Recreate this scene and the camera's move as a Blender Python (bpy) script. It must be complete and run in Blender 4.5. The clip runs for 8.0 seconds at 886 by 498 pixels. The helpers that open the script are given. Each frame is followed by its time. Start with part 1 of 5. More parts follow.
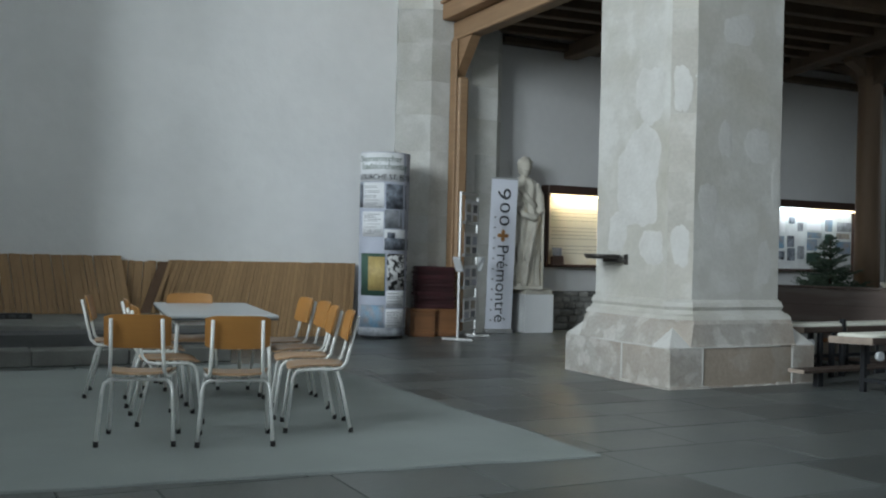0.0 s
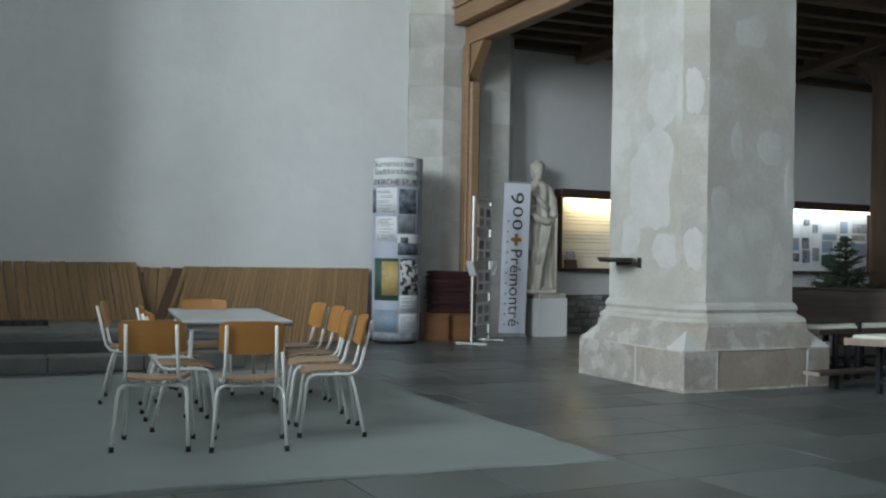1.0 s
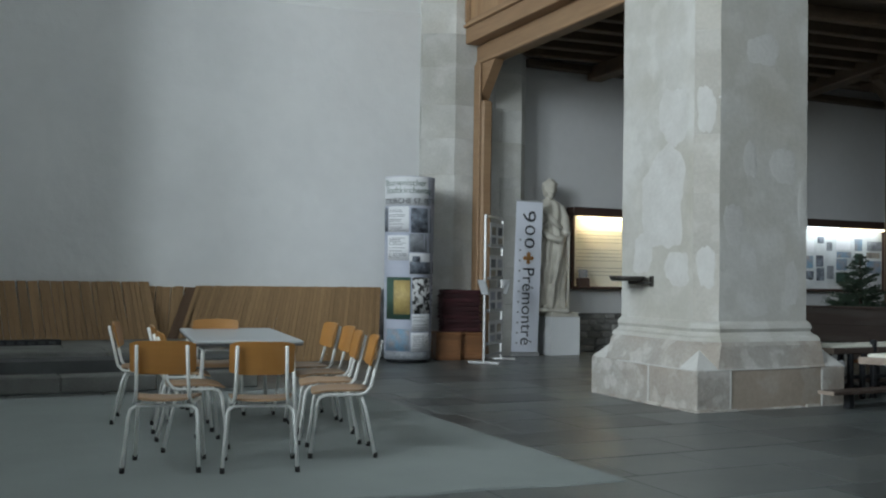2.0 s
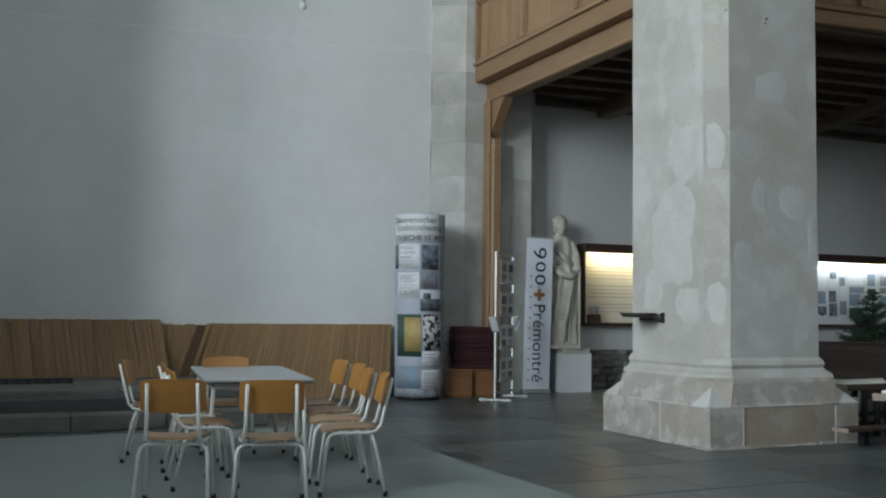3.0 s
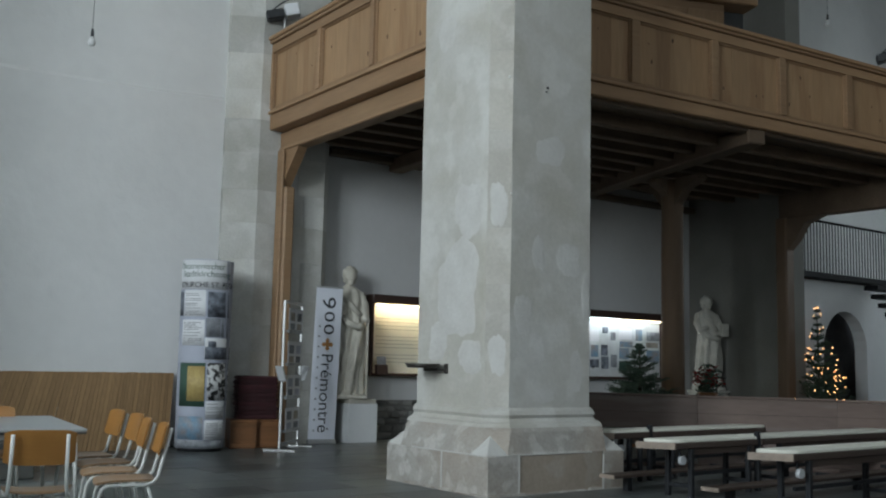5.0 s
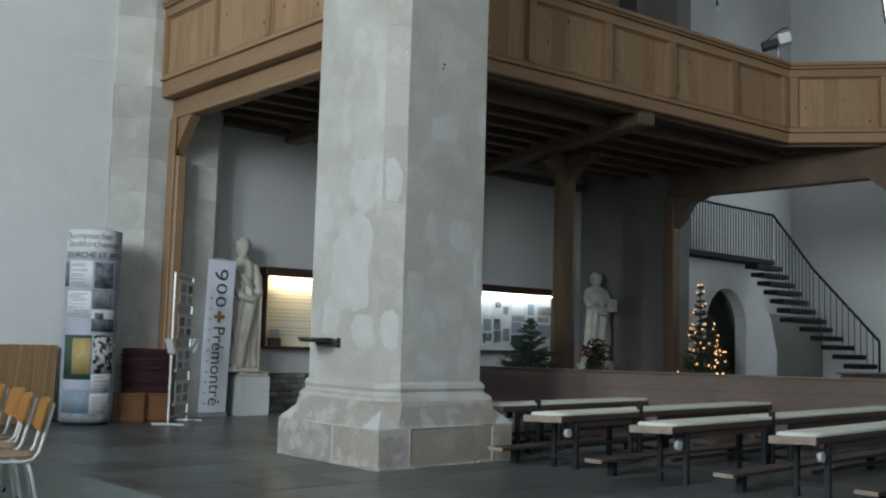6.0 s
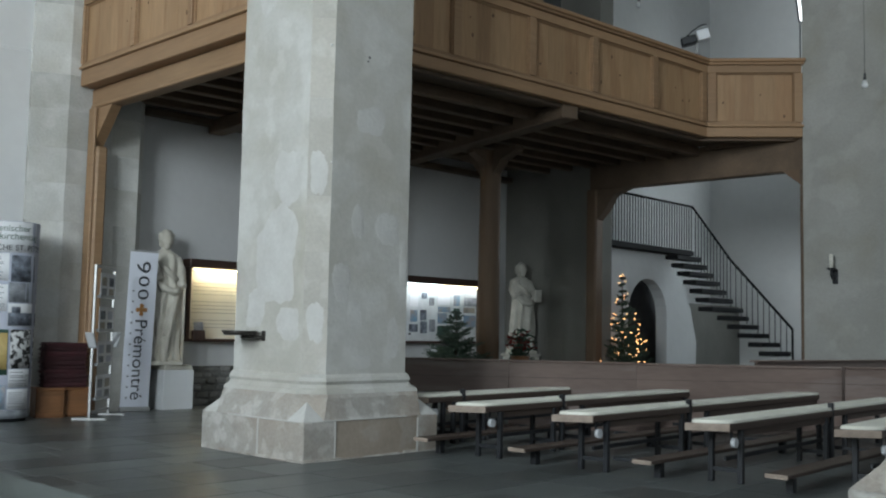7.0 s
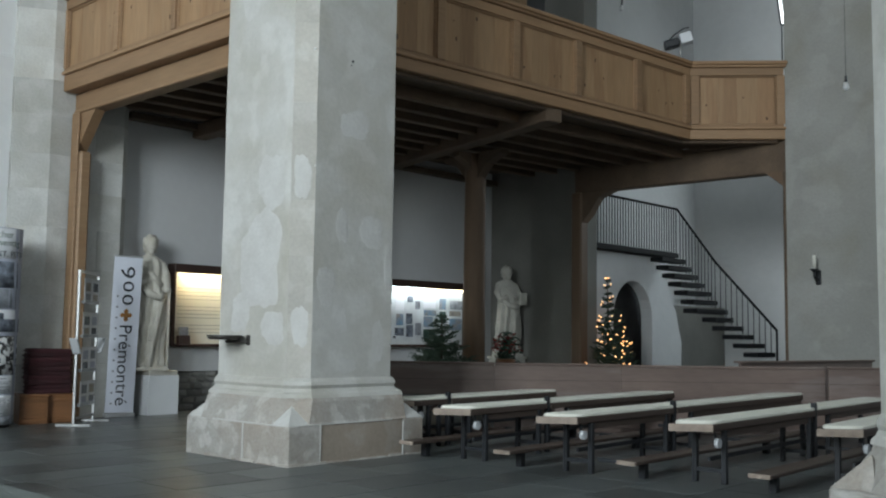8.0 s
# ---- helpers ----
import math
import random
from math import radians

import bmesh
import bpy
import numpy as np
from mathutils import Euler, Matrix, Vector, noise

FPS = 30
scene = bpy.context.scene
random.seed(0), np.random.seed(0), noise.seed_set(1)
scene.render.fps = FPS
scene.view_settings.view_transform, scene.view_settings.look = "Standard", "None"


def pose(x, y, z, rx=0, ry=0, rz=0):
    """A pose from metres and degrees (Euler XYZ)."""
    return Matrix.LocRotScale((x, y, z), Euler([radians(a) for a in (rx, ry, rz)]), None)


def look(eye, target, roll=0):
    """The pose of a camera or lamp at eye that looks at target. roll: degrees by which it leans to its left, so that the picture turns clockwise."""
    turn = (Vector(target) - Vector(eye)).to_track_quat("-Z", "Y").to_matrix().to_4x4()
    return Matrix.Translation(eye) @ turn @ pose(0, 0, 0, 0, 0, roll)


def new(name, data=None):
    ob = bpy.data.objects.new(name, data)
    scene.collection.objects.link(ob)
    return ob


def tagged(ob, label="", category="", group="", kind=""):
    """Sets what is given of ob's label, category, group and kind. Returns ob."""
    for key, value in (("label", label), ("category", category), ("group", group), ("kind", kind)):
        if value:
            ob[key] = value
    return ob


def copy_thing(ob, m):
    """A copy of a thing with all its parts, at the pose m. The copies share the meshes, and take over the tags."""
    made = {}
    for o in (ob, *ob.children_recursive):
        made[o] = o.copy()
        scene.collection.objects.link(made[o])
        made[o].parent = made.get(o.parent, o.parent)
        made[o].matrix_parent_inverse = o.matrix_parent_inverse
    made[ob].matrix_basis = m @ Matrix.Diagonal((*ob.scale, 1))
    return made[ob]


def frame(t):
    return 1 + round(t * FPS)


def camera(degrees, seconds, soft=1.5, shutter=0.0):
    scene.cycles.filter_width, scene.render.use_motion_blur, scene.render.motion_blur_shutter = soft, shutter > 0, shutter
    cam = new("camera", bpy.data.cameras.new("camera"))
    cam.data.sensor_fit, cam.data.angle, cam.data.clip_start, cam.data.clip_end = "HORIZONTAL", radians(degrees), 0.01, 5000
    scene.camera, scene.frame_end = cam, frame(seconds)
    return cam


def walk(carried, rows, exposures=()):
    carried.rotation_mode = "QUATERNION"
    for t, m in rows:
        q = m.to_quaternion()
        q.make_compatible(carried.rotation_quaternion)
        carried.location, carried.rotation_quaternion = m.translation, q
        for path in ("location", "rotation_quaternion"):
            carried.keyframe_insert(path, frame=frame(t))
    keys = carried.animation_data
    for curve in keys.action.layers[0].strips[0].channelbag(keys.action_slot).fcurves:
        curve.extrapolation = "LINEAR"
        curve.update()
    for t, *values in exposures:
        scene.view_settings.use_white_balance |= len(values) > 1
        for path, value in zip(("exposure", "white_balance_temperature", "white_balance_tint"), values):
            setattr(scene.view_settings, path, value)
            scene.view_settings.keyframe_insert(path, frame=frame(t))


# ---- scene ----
cam = camera(48.0, 8.0, soft=2.1)
PATH = [
    (0, (0.03, 0.047, 1.28), (0.933, 1.831, 1.286), 1.4),
    (0.5, (0.031, 0.036, 1.282), (0.922, 1.826, 1.296), 1.2),
    (1, (0.034, 0.031, 1.277), (0.912, 1.828, 1.292), 1.0),
    (1.5, (0.05, 0.035, 1.286), (0.918, 1.837, 1.313), 0.9),
    (3, (0.057, 0.007, 1.298), (0.887, 1.822, 1.421), 0.7),
    (3.5, (0.074, 0.014, 1.307), (0.94, 1.808, 1.48), 1.4),
    (4, (0.067, -0.005, 1.3), (1.04, 1.73, 1.508), 1.3),
    (4.5, (0.045, -0.024, 1.293), (1.125, 1.643, 1.526), 0.9),
    (5, (0.023, -0.103, 1.294), (1.205, 1.494, 1.524), 1.3),
    (5.2, (0.021, -0.125, 1.299), (1.239, 1.446, 1.519), 1.3),
    (6.5, (0.015, -0.189, 1.338), (1.424, 1.222, 1.502), 1.6),
    (7, (-0.018, -0.231, 1.346), (1.433, 1.137, 1.509), 1.2),
    (7.5, (-0.009, -0.239, 1.339), (1.45, 1.117, 1.509), 1.2),
    (8, (-0.012, -0.264, 1.338), (1.456, 1.084, 1.509), 0.8),
]
walk(cam, [(t, look(eye, target, roll)) for t, eye, target, roll in PATH], [(0.0, -0.08), (1.5, -0.13), (3.0, -0.28), (4.5, -0.40), (5.2, -0.34), (6.5, -0.11), (8.0, 0.0)])

# ---- light ----
world = bpy.data.worlds.new("world")
scene.world = world
world.use_nodes = True
wn = world.node_tree
sky = wn.nodes.new("ShaderNodeTexSky")
sky.sky_type, sky.sun_disc = "NISHITA", False
sky.sun_elevation, sky.sun_rotation = radians(32), radians(250)
wn.nodes["Background"].inputs["Strength"].default_value = 0.12
wn.links.new(sky.outputs["Color"], wn.nodes["Background"].inputs["Color"])


def window_light(name, at, to, w, h, watts, colour=(0.828, 0.94, 0.995)):
    d = bpy.data.lights.new(name, "AREA")
    d.shape, d.size, d.size_y, d.energy, d.color = "RECTANGLE", w, h, watts, colour
    ob = new(name, d)
    ob.matrix_world = look(at, to)
    return ob


# tall windows of the nave: west side, south side with one added fill lamp; the high window of the gallery bay; windows
# of the stair hall
for y in (-1.0, 3.0):
    window_light("window_light", (-12.9, y, 7.5), (0, y + 2.0, 6.8), 2.4, 6.4, 1760)
window_light("window_light", (0.5, -7.9, 6.6), (3.5, 6.0, 3.0), 2.0, 5.6, 130)
# made-up fill lamp that brightens the benches, pier and south parapet
window_light("window_light", (11.5, -7.9, 6.6), (11.5, 5.0, 2.0), 2.0, 5.6, 245)
window_light("window_light", (24.9, 9.2, 5.4), (18, 9.6, 3.0), 2.2, 5.0, 132)
window_light("window_light", (20.9, 2.0, 8.6), (14, 6.0, 8.0), 2.2, 4.0, 48)


# ---- materials ----
def mat(name, base, rough=0.7, metal=0.0, vary=0.12, scale=3.0, fine=40.0, bump=0.15, stretch=(1, 1, 1), second=None, mix=0.5, patch=0.0, patch_scale=1.3, patch_colour=None, stain=0.0, stain_colour=(0.3, 0.27, 0.2), rand=0.0, island=0.0, spec=0.5):
    """A two-scale procedural surface: base colour, broad blotches, fine grain, optional patches of a second colour."""
    m = bpy.data.materials.new(name)
    m.use_nodes = True
    nt = m.node_tree
    N, L = nt.nodes, nt.links
    b = N["Principled BSDF"]
    b.inputs["Metallic"].default_value = metal
    b.inputs["Specular IOR Level"].default_value = spec
    co = N.new("ShaderNodeTexCoord")
    mp = N.new("ShaderNodeMapping")
    mp.inputs["Scale"].default_value = stretch
    L.new(co.outputs["Object"], mp.inputs["Vector"])
    vec = mp.outputs["Vector"]
    if rand:
        oi = N.new("ShaderNodeObjectInfo")
        add = N.new("ShaderNodeVectorMath")
        add.operation = "MULTIPLY_ADD"
        add.inputs[1].default_value = (37, 53, 71)
        L.new(oi.outputs["Random"], add.inputs[0])
        L.new(vec, add.inputs[2])
        vec = add.outputs["Vector"]
    n1 = N.new("ShaderNodeTexNoise")
    n1.inputs["Scale"].default_value, n1.inputs["Detail"].default_value = scale, 6
    n2 = N.new("ShaderNodeTexNoise")
    n2.inputs["Scale"].default_value, n2.inputs["Detail"].default_value = fine, 4
    L.new(vec, n1.inputs["Vector"])
    L.new(vec, n2.inputs["Vector"])
    c2 = second or tuple(c * 0.6 for c in base)
    r1 = N.new("ShaderNodeValToRGB")
    r1.color_ramp.elements[0].position, r1.color_ramp.elements[1].position = 0.5 - mix * 0.4, 0.5 + mix * 0.4
    r1.color_ramp.elements[0].color, r1.color_ramp.elements[1].color = (*c2, 1), (*base, 1)
    L.new(n1.outputs["Fac"], r1.inputs["Fac"])
    col = r1.outputs["Color"]
    if patch:
        n3 = N.new("ShaderNodeTexNoise")
        n3.inputs["Scale"].default_value, n3.inputs["Detail"].default_value, n3.inputs["Roughness"].default_value = patch_scale, 3, 0.45
        L.new(vec, n3.inputs["Vector"])
        r3 = N.new("ShaderNodeValToRGB")
        r3.color_ramp.elements[0].position, r3.color_ramp.elements[1].position = 0.52, 0.60
        r3.color_ramp.elements[1].color = (patch,) * 3 + (1,)
        r3.color_ramp.elements[0].color = (0, 0, 0, 1)
        L.new(n3.outputs["Fac"], r3.inputs["Fac"])
        mx = N.new("ShaderNodeMixRGB")
        mx.inputs["Color2"].default_value = (*patch_colour, 1)
        L.new(r3.outputs["Color"], mx.inputs["Fac"])
        L.new(col, mx.inputs["Color1"])
        col = mx.outputs["Color"]
    if stain:
        n4 = N.new("ShaderNodeTexNoise")
        n4.inputs["Scale"].default_value, n4.inputs["Detail"].default_value, n4.inputs["Distortion"].default_value = 0.9, 5, 0.6
        L.new(vec, n4.inputs["Vector"])
        r4 = N.new("ShaderNodeValToRGB")
        r4.color_ramp.elements[0].position, r4.color_ramp.elements[1].position = 0.45, 0.68
        r4.color_ramp.elements[1].color, r4.color_ramp.elements[0].color = (stain,) * 3 + (1,), (0, 0, 0, 1)
        L.new(n4.outputs["Fac"], r4.inputs["Fac"])
        mx = N.new("ShaderNodeMixRGB")
        mx.inputs["Color2"].default_value = (*stain_colour, 1)
        L.new(r4.outputs["Color"], mx.inputs["Fac"])
        L.new(col, mx.inputs["Color1"])
        col = mx.outputs["Color"]
    # grain
    g = N.new("ShaderNodeMapRange")
    g.inputs["To Min"].default_value, g.inputs["To Max"].default_value = 1 - vary, 1 + vary
    L.new(n2.outputs["Fac"], g.inputs["Value"])
    val = g.outputs["Result"]
    for on, node, sock in ((rand, "ShaderNodeObjectInfo", "Random"), (island, "ShaderNodeNewGeometry", "Random Per Island")):
        if on:
            o = N.new(node)
            k = N.new("ShaderNodeMapRange")
            k.inputs["To Min"].default_value, k.inputs["To Max"].default_value = 1 - on, 1 + on
            L.new(o.outputs[sock], k.inputs["Value"])
            mu = N.new("ShaderNodeMath")
            mu.operation = "MULTIPLY"
            L.new(val, mu.inputs[0])
            L.new(k.outputs["Result"], mu.inputs[1])
            val = mu.outputs["Value"]
    vm = N.new("ShaderNodeVectorMath")
    vm.operation = "SCALE"
    L.new(col, vm.inputs[0])
    L.new(val, vm.inputs["Scale"])
    L.new(vm.outputs["Vector"], b.inputs["Base Color"])
    rr = N.new("ShaderNodeMapRange")
    rr.inputs["To Min"].default_value, rr.inputs["To Max"].default_value = max(0.05, rough - 0.12), min(1, rough + 0.1)
    L.new(n1.outputs["Fac"], rr.inputs["Value"])
    L.new(rr.outputs["Result"], b.inputs["Roughness"])
    if bump:
        s = N.new("ShaderNodeMath")
        s.operation = "ADD"
        L.new(n1.outputs["Fac"], s.inputs[0])
        L.new(n2.outputs["Fac"], s.inputs[1])
        bp = N.new("ShaderNodeBump")
        bp.inputs["Strength"].default_value, bp.inputs["Distance"].default_value = bump, 0.01
        L.new(s.outputs["Value"], bp.inputs["Height"])
        L.new(bp.outputs["Normal"], b.inputs["Normal"])
    return m


def glow(name, colour, strength):
    m = bpy.data.materials.new(name)
    m.use_nodes = True
    b = m.node_tree.nodes["Principled BSDF"]
    b.inputs["Base Color"].default_value = (*colour, 1)
    b.inputs["Emission Color"].default_value = (*colour, 1)
    b.inputs["Emission Strength"].default_value = strength
    return m


